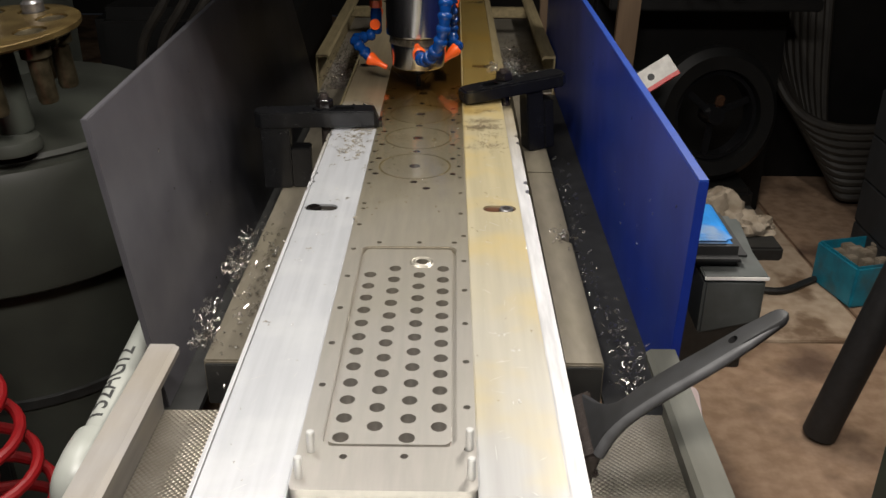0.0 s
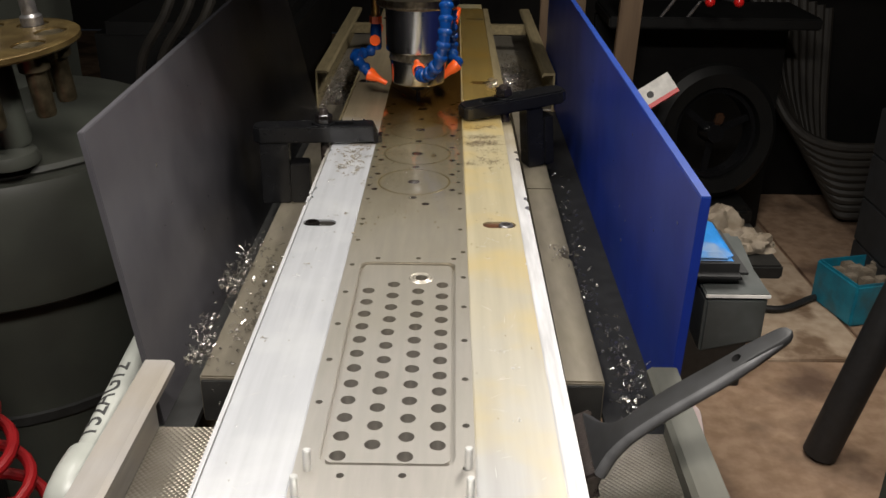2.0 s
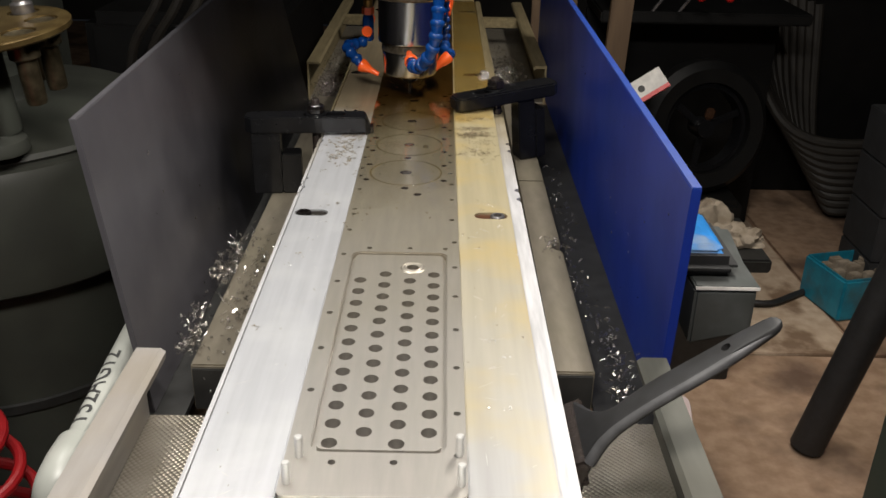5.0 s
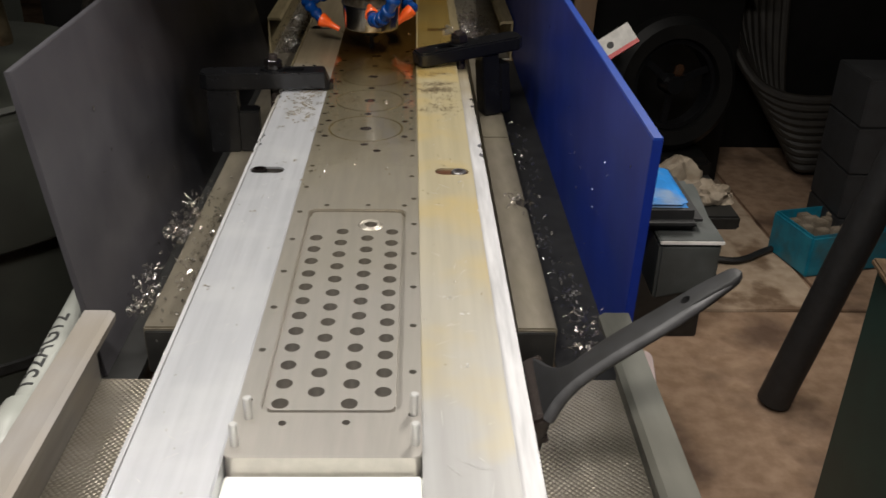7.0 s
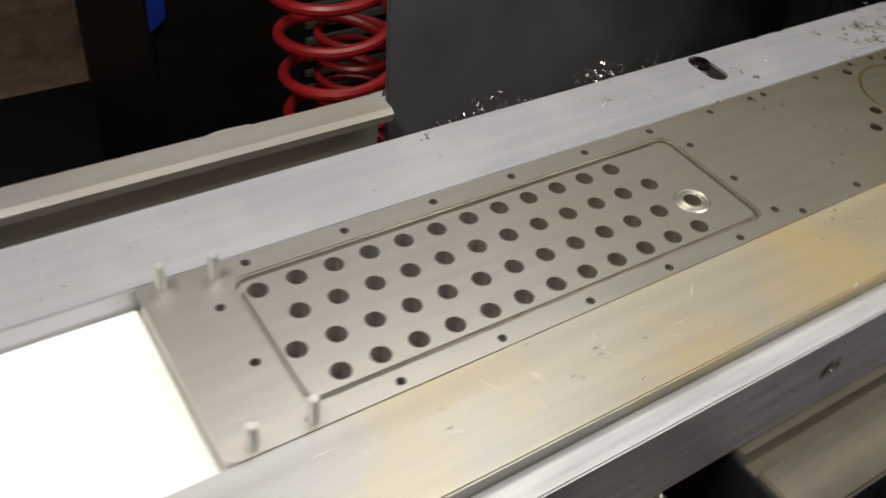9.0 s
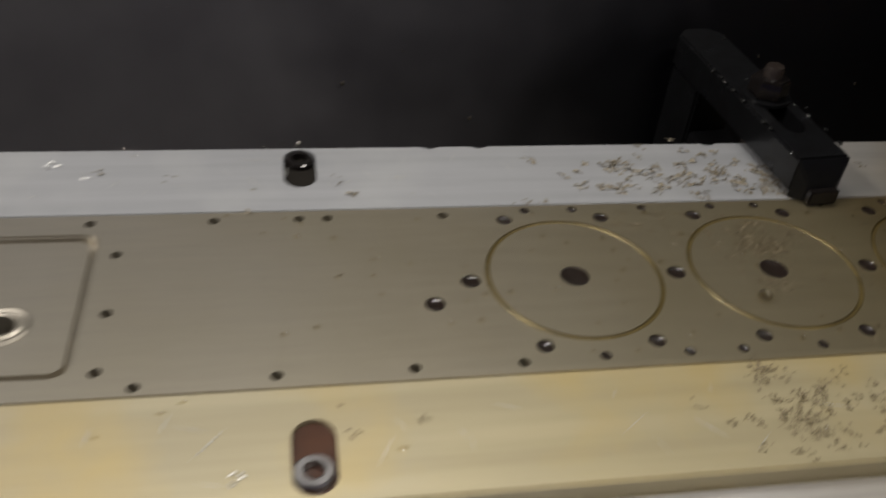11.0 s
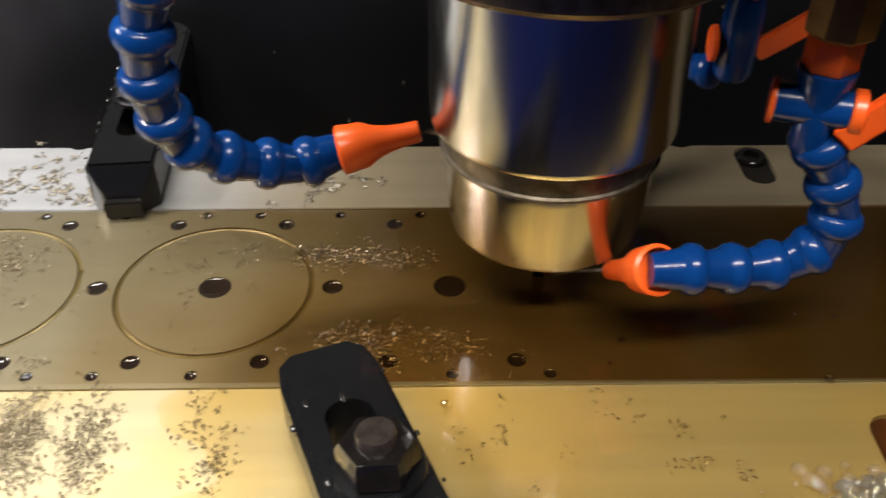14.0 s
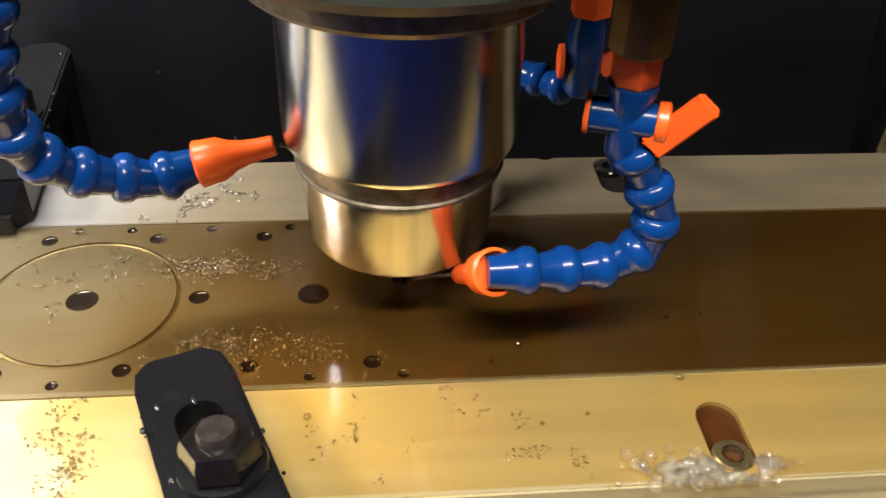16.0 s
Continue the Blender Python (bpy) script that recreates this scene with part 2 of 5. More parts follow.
def liquid(name, tint, gloss, base=0.035, deepens=False, milk=0.0, starts=0.0):
    m = bpy.data.materials.new(name)
    m.use_nodes = True
    n, l = m.node_tree.nodes, m.node_tree.links
    n.remove(n["Principled BSDF"])
    out = n["Material Output"]
    tr, gl, mx = n.new("ShaderNodeBsdfTransparent"), n.new("ShaderNodeBsdfGlossy"), n.new("ShaderNodeMixShader")
    lw, pw, fr = n.new("ShaderNodeLayerWeight"), n.new("ShaderNodeMath"), n.new("ShaderNodeMapRange")
    pw.operation, pw.inputs[1].default_value = "POWER", 3.0
    fr.inputs[3].default_value, fr.inputs[4].default_value = base, 0.9
    lw.inputs[0].default_value = 0.5
    l.new(lw.outputs["Facing"], pw.inputs[0])
    l.new(pw.outputs[0], fr.inputs[0])
    tr.inputs[0].default_value = (*tint, 1)
    gl.inputs["Roughness"].default_value = gloss
    tc, nz, bp = n.new("ShaderNodeTexCoord"), n.new("ShaderNodeTexNoise"), n.new("ShaderNodeBump")
    nz.inputs["Scale"].default_value, nz.inputs["Detail"].default_value = 16, 2
    bp.inputs["Strength"].default_value, bp.inputs["Distance"].default_value = 0.25, 0.002
    l.new(tc.outputs["Object"], nz.inputs["Vector"])
    l.new(nz.outputs["Fac"], bp.inputs["Height"])
    l.new(bp.outputs["Normal"], gl.inputs["Normal"])
    if not deepens:
        l.new(fr.outputs[0], mx.inputs[0])
    if deepens:
        # tint deepens along y, uneven; POOL's also puts the head's shade into the colour
        sep, ma, mr, cm = n.new("ShaderNodeSeparateXYZ"), n.new("ShaderNodeMath"), n.new("ShaderNodeMapRange"), n.new("ShaderNodeMix")
        n2 = n.new("ShaderNodeTexNoise")
        n2.inputs["Scale"].default_value = 9
        l.new(tc.outputs["Object"], n2.inputs["Vector"])
        l.new(tc.outputs["Object"], sep.inputs[0])
        ma.operation, ma.inputs[1].default_value = "MULTIPLY_ADD", 0.22
        l.new(n2.outputs["Fac"], ma.inputs[0])
        l.new(sep.outputs[1], ma.inputs[2])
        mr.inputs[1].default_value, mr.inputs[2].default_value = 0.29, 0.50
        l.new(ma.outputs[0], mr.inputs[0])
        cm.data_type = "RGBA"
        cm.inputs[6].default_value, cm.inputs[7].default_value = (1, 1, 1, 1), (*tint, 1)
        l.new(mr.outputs[0], cm.inputs[0])
        l.new(cm.outputs[2], tr.inputs[0])
        # the film thins out to nothing towards its dry end
        wet, mul = n.new("ShaderNodeMapRange"), n.new("ShaderNodeMath")
        wet.inputs[1].default_value, wet.inputs[2].default_value = starts + 0.11, starts + 0.19
        mul.operation = "MULTIPLY"
        l.new(ma.outputs[0], wet.inputs[0])
        l.new(wet.outputs[0], mul.inputs[0])
        l.new(fr.outputs[0], mul.inputs[1])
        l.new(mul.outputs[0], mx.inputs[0])
    l.new(tr.outputs[0], mx.inputs[1])
    l.new(gl.outputs[0], mx.inputs[2])
    last = mx
    if milk:
        df, m2 = n.new("ShaderNodeBsdfDiffuse"), n.new("ShaderNodeMixShader")
        df.inputs[0].default_value, m2.inputs[0].default_value = (0.85, 0.8, 0.68, 1), milk
        l.new(mx.outputs[0], m2.inputs[1])
        l.new(df.outputs[0], m2.inputs[2])
        last = m2
    l.new(last.outputs[0], out.inputs["Surface"])
    return m


COOLANT = liquid("amber_coolant", (0.94, 0.84, 0.60), 0.03, 0.035, True, starts=0.28)
POOL = liquid("shade_amber_coolant", (0.65, 0.50, 0.295), 0.10, 0.028, True, starts=-0.13)
BUBBLE = liquid("clear_bubble", (0.96, 0.93, 0.85), 0.02, 0.16)
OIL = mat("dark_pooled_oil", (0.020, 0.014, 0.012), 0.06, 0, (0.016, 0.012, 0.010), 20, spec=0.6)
AMBER = mat("amber_groove", (0.21, 0.16, 0.06), 0.3, 0.5, (0.13, 0.10, 0.04), 60)
FOAM = liquid("pale_foam", (0.95, 0.91, 0.80), 0.03, 0.11, False, 0.05)
RESIDUE = mat("grey_brown_residue", (0.26, 0.23, 0.175), 0.45, 0.3, (0.15, 0.125, 0.09), 500)
WETCHIP = mat("wet_grey_chips", (0.34, 0.30, 0.24), 0.35, 0.8, (0.22, 0.19, 0.14), 300)

# ---- mesh helpers ----


def finish(bm, name, material, smooth=35):
    bmesh.ops.recalc_face_normals(bm, faces=bm.faces)
    me = bpy.data.meshes.new(name)
    lim = radians(smooth)
    for e in bm.edges:
        e.smooth = len(e.link_faces) == 2 and e.calc_face_angle(3.2) < lim
    for f in bm.faces:
        f.smooth = True
    bm.to_mesh(me)
    bm.free()
    me.materials.append(material)
    return me


def part(name, bm, material, parent, label="", m=None):
    o = new(name, finish(bm, name, material))
    o.parent = parent
    if m is not None:
        o.matrix_basis = m
    if label:
        tagged(o, label)
    return o


def thing(name, label, category, m=None, bm=None, material=None, group="", kind=""):
    o = new(name, finish(bm, name, material) if bm else None)
    if m is not None:
        o.matrix_basis = m
    return tagged(o, label, category, group, kind)


def box(x0, x1, y0, y1, z0, z1, bevel=0.0, seg=2, bm=None):
    bm2 = bmesh.new()
    bmesh.ops.create_cube(bm2, size=1)
    for v in bm2.verts:
        v.co = ((x0 + x1) / 2 + v.co.x * (x1 - x0), (y0 + y1) / 2 + v.co.y * (y1 - y0), (z0 + z1) / 2 + v.co.z * (z1 - z0))
    if bevel:
        bmesh.ops.bevel(bm2, geom=bm2.edges[:], offset=bevel, segments=seg, affect="EDGES", clamp_overlap=True)
    return merge(bm, bm2)


def merge(bm, other):
    if bm is None:
        return other
    me = bpy.data.meshes.new("tmp")
    other.to_mesh(me)
    other.free()
    bm.from_mesh(me)
    bpy.data.meshes.remove(me)
    return bm


def hexa(bottom, top, bevel=0.0, bm=None):
    """A block from four bottom and four top corners."""
    b = bmesh.new()
    v = [b.verts.new(p) for p in (*bottom, *top)]
    for f in ((3, 2, 1, 0), (4, 5, 6, 7), (0, 1, 5, 4), (1, 2, 6, 5), (2, 3, 7, 6), (3, 0, 4, 7)):
        b.faces.new([v[i] for i in f])
    if bevel:
        bmesh.ops.bevel(b, geom=b.edges[:], offset=bevel, segments=2, affect="EDGES")
    return merge(bm, b)


def lathe(profile, seg=32, bm=None, m=None, close=True):
    """Turns (radius, height) pairs about z."""
    b = bmesh.new()
    rings = []
    for r, z in profile:
        if r < 1e-6:
            rings.append([b.verts.new((0, 0, z))])
        else:
            rings.append([b.verts.new((r * math.cos(a), r * math.sin(a), z)) for a in (2 * math.pi * i / seg for i in range(seg))])
    for p, q in zip(rings, rings[1:]):
        for i in range(seg):
            j = (i + 1) % seg
            if len(p) == 1 and len(q) == 1:
                continue
            if len(p) == 1:
                b.faces.new((p[0], q[j], q[i]))
            elif len(q) == 1:
                b.faces.new((p[i], p[j], q[0]))
            else:
                b.faces.new((p[i], p[j], q[j], q[i]))
    if close:
        for ring in (rings[0], rings[-1]):
            if len(ring) > 2:
                b.faces.new(ring)
    if m is not None:
        b.transform(m)
    return merge(bm, b)


def prism(outline, z0, z1, bevel=0.0, bm=None, m=None):
    b = bmesh.new()
    lo = [b.verts.new((x, y, z0)) for x, y in outline]
    hi = [b.verts.new((x, y, z1)) for x, y in outline]
    b.faces.new(lo[::-1])
    b.faces.new(hi)
    k = len(lo)
    for i in range(k):
        b.faces.new((lo[i], lo[(i + 1) % k], hi[(i + 1) % k], hi[i]))
    if bevel:
        bmesh.ops.bevel(b, geom=[e for e in b.edges if abs(e.verts[0].co.z - e.verts[1].co.z) < 1e-7], offset=bevel, segments=2, affect="EDGES")
    if m is not None:
        b.transform(m)
    return merge(bm, b)


def tube(points, r, seg=10, bm=None, radii=None):
    """A round bar swept along points."""
    b = bmesh.new()
    pts = [Vector(p) for p in points]
    rings, up = [], Vector((0.13, 0.21, 0.97))
    for i, p in enumerate(pts):
        d = (pts[min(i + 1, len(pts) - 1)] - pts[max(i - 1, 0)]).normalized()
        s = d.cross(up)
        if s.length < 0.05:
            s = d.cross(Vector((1, 0, 0)))
        s.normalize()
        u = s.cross(d)
        up = u
        rr = radii[i] if radii else r
        rings.append([b.verts.new(p + rr * (math.cos(a) * s + math.sin(a) * u)) for a in (2 * math.pi * k / seg for k in range(seg))])
    for p, q in zip(rings, rings[1:]):
        for i in range(seg):
            b.faces.new((p[i], p[(i + 1) % seg], q[(i + 1) % seg], q[i]))
    b.faces.new(rings[0][::-1])
    b.faces.new(rings[-1])
    return merge(bm, b)


def spline(ctrl, n=8):
    """Catmull-Rom points through ctrl."""
    c = [Vector(p) for p in ctrl]
    c = [2 * c[0] - c[1]] + c + [2 * c[-1] - c[-2]]
    out = []
    for i in range(1, len(c) - 2):
        for k in range(n):
            t = k / n
            out.append(0.5 * (2 * c[i] + (c[i + 1] - c[i - 1]) * t + (2 * c[i - 1] - 5 * c[i] + 4 * c[i + 1] - c[i + 2]) * t * t
                              + (3 * c[i] - c[i - 1] - 3 * c[i + 1] + c[i + 2]) * t ** 3))
    out.append(c[-2])
    return out


def rounded(x0, x1, y0, y1, r, n=6):
    pts = []
    for cx, cy, a0 in ((x1 - r, y1 - r, 0), (x0 + r, y1 - r, 90), (x0 + r, y0 + r, 180), (x1 - r, y0 + r, 270)):
        for k in range(n + 1):
            a = radians(a0 + 90 * k / n)
            pts.append((cx + r * math.cos(a), cy + r * math.sin(a)))
    return pts


def stadium(cx, cy, half, r, n=10):
    """A slot's outline, long along x."""
    return [(cx + half + r * math.cos(a), cy + r * math.sin(a)) for a in (radians(-90 + 180 * k / n) for k in range(n + 1))] + \
           [(cx - half + r * math.cos(a), cy + r * math.sin(a)) for a in (radians(90 + 180 * k / n) for k in range(n + 1))]


def axis_to(a, b):
    """A pose whose z runs from a to b."""
    a, b = Vector(a), Vector(b)
    return Matrix.Translation(a) @ (b - a).to_track_quat("Z", "Y").to_matrix().to_4x4()


def carve(body, cutters):
    """Cuts each bmesh of cutters out of body (a bmesh); returns the result."""
    me = bpy.data.meshes.new("tmp")
    bmesh.ops.recalc_face_normals(body, faces=body.faces)
    body.to_mesh(me)
    body.free()
    o = new("tmp", me)
    extra = []
    for c in cutters:
        bmesh.ops.recalc_face_normals(c, faces=c.faces)
        cm = bpy.data.meshes.new("tmp")
        c.to_mesh(cm)
        c.free()
        co = new("tmp", cm)
        extra.append(co)
        md = o.modifiers.new("cut", "BOOLEAN")
        md.operation, md.solver, md.object = "DIFFERENCE", "EXACT", co
    bpy.context.view_layer.update()
    dg = bpy.context.evaluated_depsgraph_get()
    out = bmesh.new()
    out.from_mesh(o.evaluated_get(dg).data)
    for x in (o, *extra):
        d = x.data
        bpy.data.objects.remove(x)
        bpy.data.meshes.remove(d)
    return out


# ---- the shop ----
def structure(name, label, bm, material):
    return thing(name, label, name.split("_")[0], None, bm, material, kind="structure")


floor = structure("floor", "stained brown concrete workshop floor with oil patches", box(-4, 5, -4, 6, -0.1, -0.012), CONCRETE)
for outline, m_ in (([(-1.5, 1.155), (1.36, 1.155), (1.33, 2.05), (1.25, 3.2), (-1.5, 3.2)], SLAB), ([(-3.9, -3.9), (1.62, -3.9), (1.55, 1.143), (-3.9, 1.143)], CONCRETE),
                    ([(1.375, 1.155), (4.9, 1.155), (4.9, 5.9), (1.28, 5.9), (1.345, 2.05)], CONCRETE), ([(1.635, -3.9), (4.9, -3.9), (4.9, 1.143), (1.565, 1.143)], CONCRETE),
                    ([(-3.9, 1.155), (-1.512, 1.155), (-1.512, 5.9), (-3.9, 5.9)], CONCRETE), ([(-1.5, 3.212), (1.25, 3.212), (1.24, 5.9), (-1.5, 5.9)], CONCRETE)):
    part("slab", prism(outline, -0.0118, 0.0, 0.003), m_, floor)
structure("wall_north", "dark grimy workshop wall", box(-4, 5, 6, 6.15, 0, 3.2), SHOPWALL)
structure("wall_south", "dark grimy workshop wall", box(-4, 5, -4.15, -4, 0, 3.2), SHOPWALL)
structure("wall_west", "dark grimy workshop wall", box(-4.15, -4, -4, 6, 0, 3.2), SHOPWALL)
structure("wall_east", "dark grimy workshop wall", box(5, 5.15, -4, 6, 0, 3.2), SHOPWALL)
structure("ceiling", "dark workshop ceiling", box(-4, 5, -4, 6, 3.2, 3.3), SHOPWALL)

# black sheet added to paint the unlit floor beside the machine
thing("dark_floor_sheet", "black sheet added on the floor where it lies unlit", "mat", None, box(-1.9, -0.42, -2.4, 0.0, 0.0005, 0.014, 0.003), RUBBER)

# ---- the milling machine's table and tray ----


def make_table():
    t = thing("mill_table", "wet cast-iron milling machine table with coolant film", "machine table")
    top = box(-0.228, 0.230, -0.366, 0.75, 0.84, 0.90, 0.002)
    cut = box(-0.5, 0.5, 0.236, 0.241, 0.885, 0.92)
    notch = lathe([(0.016, 0.84), (0.016, 0.93)], 20, m=Matrix.Translation((0.232, -0.03, 0)))
    cut2 = box(0.17, 0.186, -0.4, 0.8, 0.88, 0.92)
    cut3 = box(-0.186, -0.17, -0.4, 0.8, 0.88, 0.92)
    part("table_top", carve(top, [cut, notch, cut2, cut3]), CAST, t)
    # dark plate added over the front face, its shade put into the colour
    part("front_shade_plate", box(-0.226, 0.228, -0.3695, -0.3663, 0.842, 0.8965, 0.001), DARKCAST, t, "dark front face, shade put into its colour")
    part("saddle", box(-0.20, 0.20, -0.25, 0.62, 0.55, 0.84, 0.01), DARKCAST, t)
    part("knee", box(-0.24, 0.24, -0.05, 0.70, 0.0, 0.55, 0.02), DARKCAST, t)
    return t


make_table()


def make_tray(name, y0, y1, label):
    t = thing(name, label, "drip tray")
    part("tray_sheet", box(-0.2635, 0.2895, y0, y1, 0.860, 0.864), KNURL, t, "knurled aluminium tray bottom")
    for side, xo, xi in (("l", -0.264, -0.238), ("r", 0.290, 0.264)):
        s = 1 if xi > xo else -1
        web = [(xo - s * 0.004, 0.856), (xo, 0.856), (xo, 0.944), (xi - s * 0.004, 0.944), (xi, 0.938), (xi + s * 0.001, 0.946), (xi - s * 0.004, 0.950), (xo - s * 0.004, 0.950)]
        m = Matrix(((1, 0, 0, 0), (0, 0, 1, 0), (0, 1, 0, 0), (0, 0, 0, 1)))
        # near tray: right rail darker than the left; far rails lighter
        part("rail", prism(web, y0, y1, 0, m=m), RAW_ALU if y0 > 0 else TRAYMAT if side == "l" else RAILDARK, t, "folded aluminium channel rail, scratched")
    part("bracket", box(-0.10, 0.10, y0 + 0.05, y1 - 0.05, 0.842, 0.8598), DARKCAST, t)
    return t


near_tray = make_tray("drip_tray", -1.75, -0.412, "long aluminium drip tray with knurled sheet bottom")
far_tray = make_tray("drip_tray", 0.86, 1.70, "aluminium drip tray with piles of chips")
part("end_bar", box(-0.2595, 0.2855, 1.46, 1.485, 0.915, 0.9435, 0.002), RAW_ALU, far_tray, "bright aluminium end bar")

# gutters beside the table, on which the sheets stand
for x0, x1 in ((-0.272, -0.2285), (0.2305, 0.312)):
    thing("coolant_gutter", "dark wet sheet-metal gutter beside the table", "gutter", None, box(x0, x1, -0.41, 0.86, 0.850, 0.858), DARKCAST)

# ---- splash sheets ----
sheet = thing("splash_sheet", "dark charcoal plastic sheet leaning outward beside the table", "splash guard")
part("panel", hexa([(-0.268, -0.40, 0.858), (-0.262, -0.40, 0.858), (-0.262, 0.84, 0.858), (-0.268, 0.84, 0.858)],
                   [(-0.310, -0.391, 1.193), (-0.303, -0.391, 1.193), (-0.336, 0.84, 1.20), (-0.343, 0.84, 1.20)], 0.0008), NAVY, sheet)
sheet = thing("splash_sheet", "royal blue plastic sheet standing upright beside the table", "splash guard")
part("panel", hexa([(0.299, -0.375, 0.858), (0.309, -0.375, 0.858), (0.309, 1.15, 0.858), (0.299, 1.15, 0.858)],
                   [(0.294, -0.415, 1.143), (0.304, -0.415, 1.143), (0.309, 1.15, 1.143), (0.299, 1.15, 1.143)], 0.0006), BLUE, sheet)
part("top_edge", hexa([(0.2945, -0.4145, 1.1431), (0.3035, -0.4145, 1.1431), (0.3085, 1.15, 1.1431), (0.2995, 1.15, 1.1431)],
                      [(0.2945, -0.4145, 1.145), (0.3035, -0.4145, 1.145), (0.3085, 1.15, 1.145), (0.2995, 1.15, 1.145)]), BLUE_EDGE, sheet, "sawn edge, paler for the sheen on it")

# ---- the fixture: base, bars and the work plate ----
Y0, Y1 = -1.55, 1.48
# near black, so the shade inside the plate's holes sits in its colour
thing("sub_plate", "dark bar under the work plate, blackened for the shade in the holes", "metal bar", None, carve(box(-0.0688, 0.0655, Y0, Y1, 0.902, 0.9795), [box(-0.052, 0.052, -0.70, Y1 + 0.1, 0.955, 1.0)]), DEEPBORE)


def drilled(points, r, z0, z1, seg=20):
    b = None
    for x, y in points:
        b = lathe([(r, z0), (r, z1)], seg, b, Matrix.Translation((x, y, 0)))
    return b


SLOTS = (-0.155, 0.572, 1.25)
SKEW = 0.005  # the gold bar stands a third of a degree askew


def bar_edge(y):
    """The gold bar's inner edge."""
    return 0.0732 - SKEW * y



def make_bar(x0, x1, side, material, label):
    t = thing("fixture_bar", label, "metal bar", pose(0, 0, 0, 0, 0, math.degrees(SKEW)) if side > 0 else None)
    body = box(min(x0, x1), max(x0, x1), Y0, Y1, 0.902, 1.0, 0.0012)
    slots = None
    for y in SLOTS:
        slots = prism(stadium(side * 0.1158, y, 0.011, 0.0105), 0.985, 1.01, 0, slots)
    cuts = [slots]
    if side < 0:
        cuts.append(drilled(((-0.1450, -0.066), (-0.1450, -0.032), (-0.1450, 0.137), (-0.1450, 0.172), (-0.1450, 0.53)), 0.0085, 0.90, 1.01))
    part("bar", carve(body, cuts), material, t)
    for y in SLOTS:
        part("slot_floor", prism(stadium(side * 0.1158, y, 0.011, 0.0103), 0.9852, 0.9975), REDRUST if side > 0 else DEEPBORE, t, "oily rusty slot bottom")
    return t


left_bar = make_bar(-0.0692, -0.1400, -1, ALU, "bright milled aluminium clamping bar with scratches")
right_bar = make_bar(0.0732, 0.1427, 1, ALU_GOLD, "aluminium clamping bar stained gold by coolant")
part("ledge", carve(box(-0.1490, -0.1401, Y0, Y1, 0.902, 0.9935, 0.0036), [drilled(((-0.1470, -0.066), (-0.1470, -0.032), (-0.1470, 0.137)), 0.0058, 0.95, 1.0)]), RAW_ALU, left_bar, "raised sawn aluminium edge strip")
ledge = box(0.1428, 0.1622, Y0, Y1, 0.902, 0.988, 0.0012)
notches = drilled(((0.1645, -0.067), (0.1645, -0.033), (0.1645, 0.137), (0.1645, 0.172), (0.1645, 0.375), (0.1645, 0.53)), 0.0082, 0.90, 1.0)
part("ledge", carve(ledge, [notches]), RAW_ALU, right_bar, "sawn aluminium side strip with round notches")


def cap_screw(name, m, r=0.0095, h=0.013, material=None, group=""):
    t = thing(name, "socket head cap screw with worn dark finish", "bolt", m, group=group)
    b = lathe([(r * 0.92, 0), (r, 0.0006), (r, h - 0.0012), (r * 0.88, h), (r * 0.55, h)], 28, close=False)
    part("head", lathe([(r * 0.55, h), (r * 0.5, h * 0.45), (0, h * 0.4)], 6, b, close=False), material or BOLT, t)
    return t


for y in SLOTS:
    for side in (-1, 1):
        m = Matrix.Translation((side * 0.1253, y, 0.9885))
        cap_screw("cap_screw", m, material=BOLT if side > 0 else WETIRON, group="screws in the clamping bars")
for y in (-0.62, -0.291, 0.05, 0.38):
    cap_screw("side_screw", Matrix.Translation((0.1623 - SKEW * y, y, 0.950)) @ pose(0, 0, 0, 0, 90, 0), 0.0085, 0.002, group="screws in the side strip")


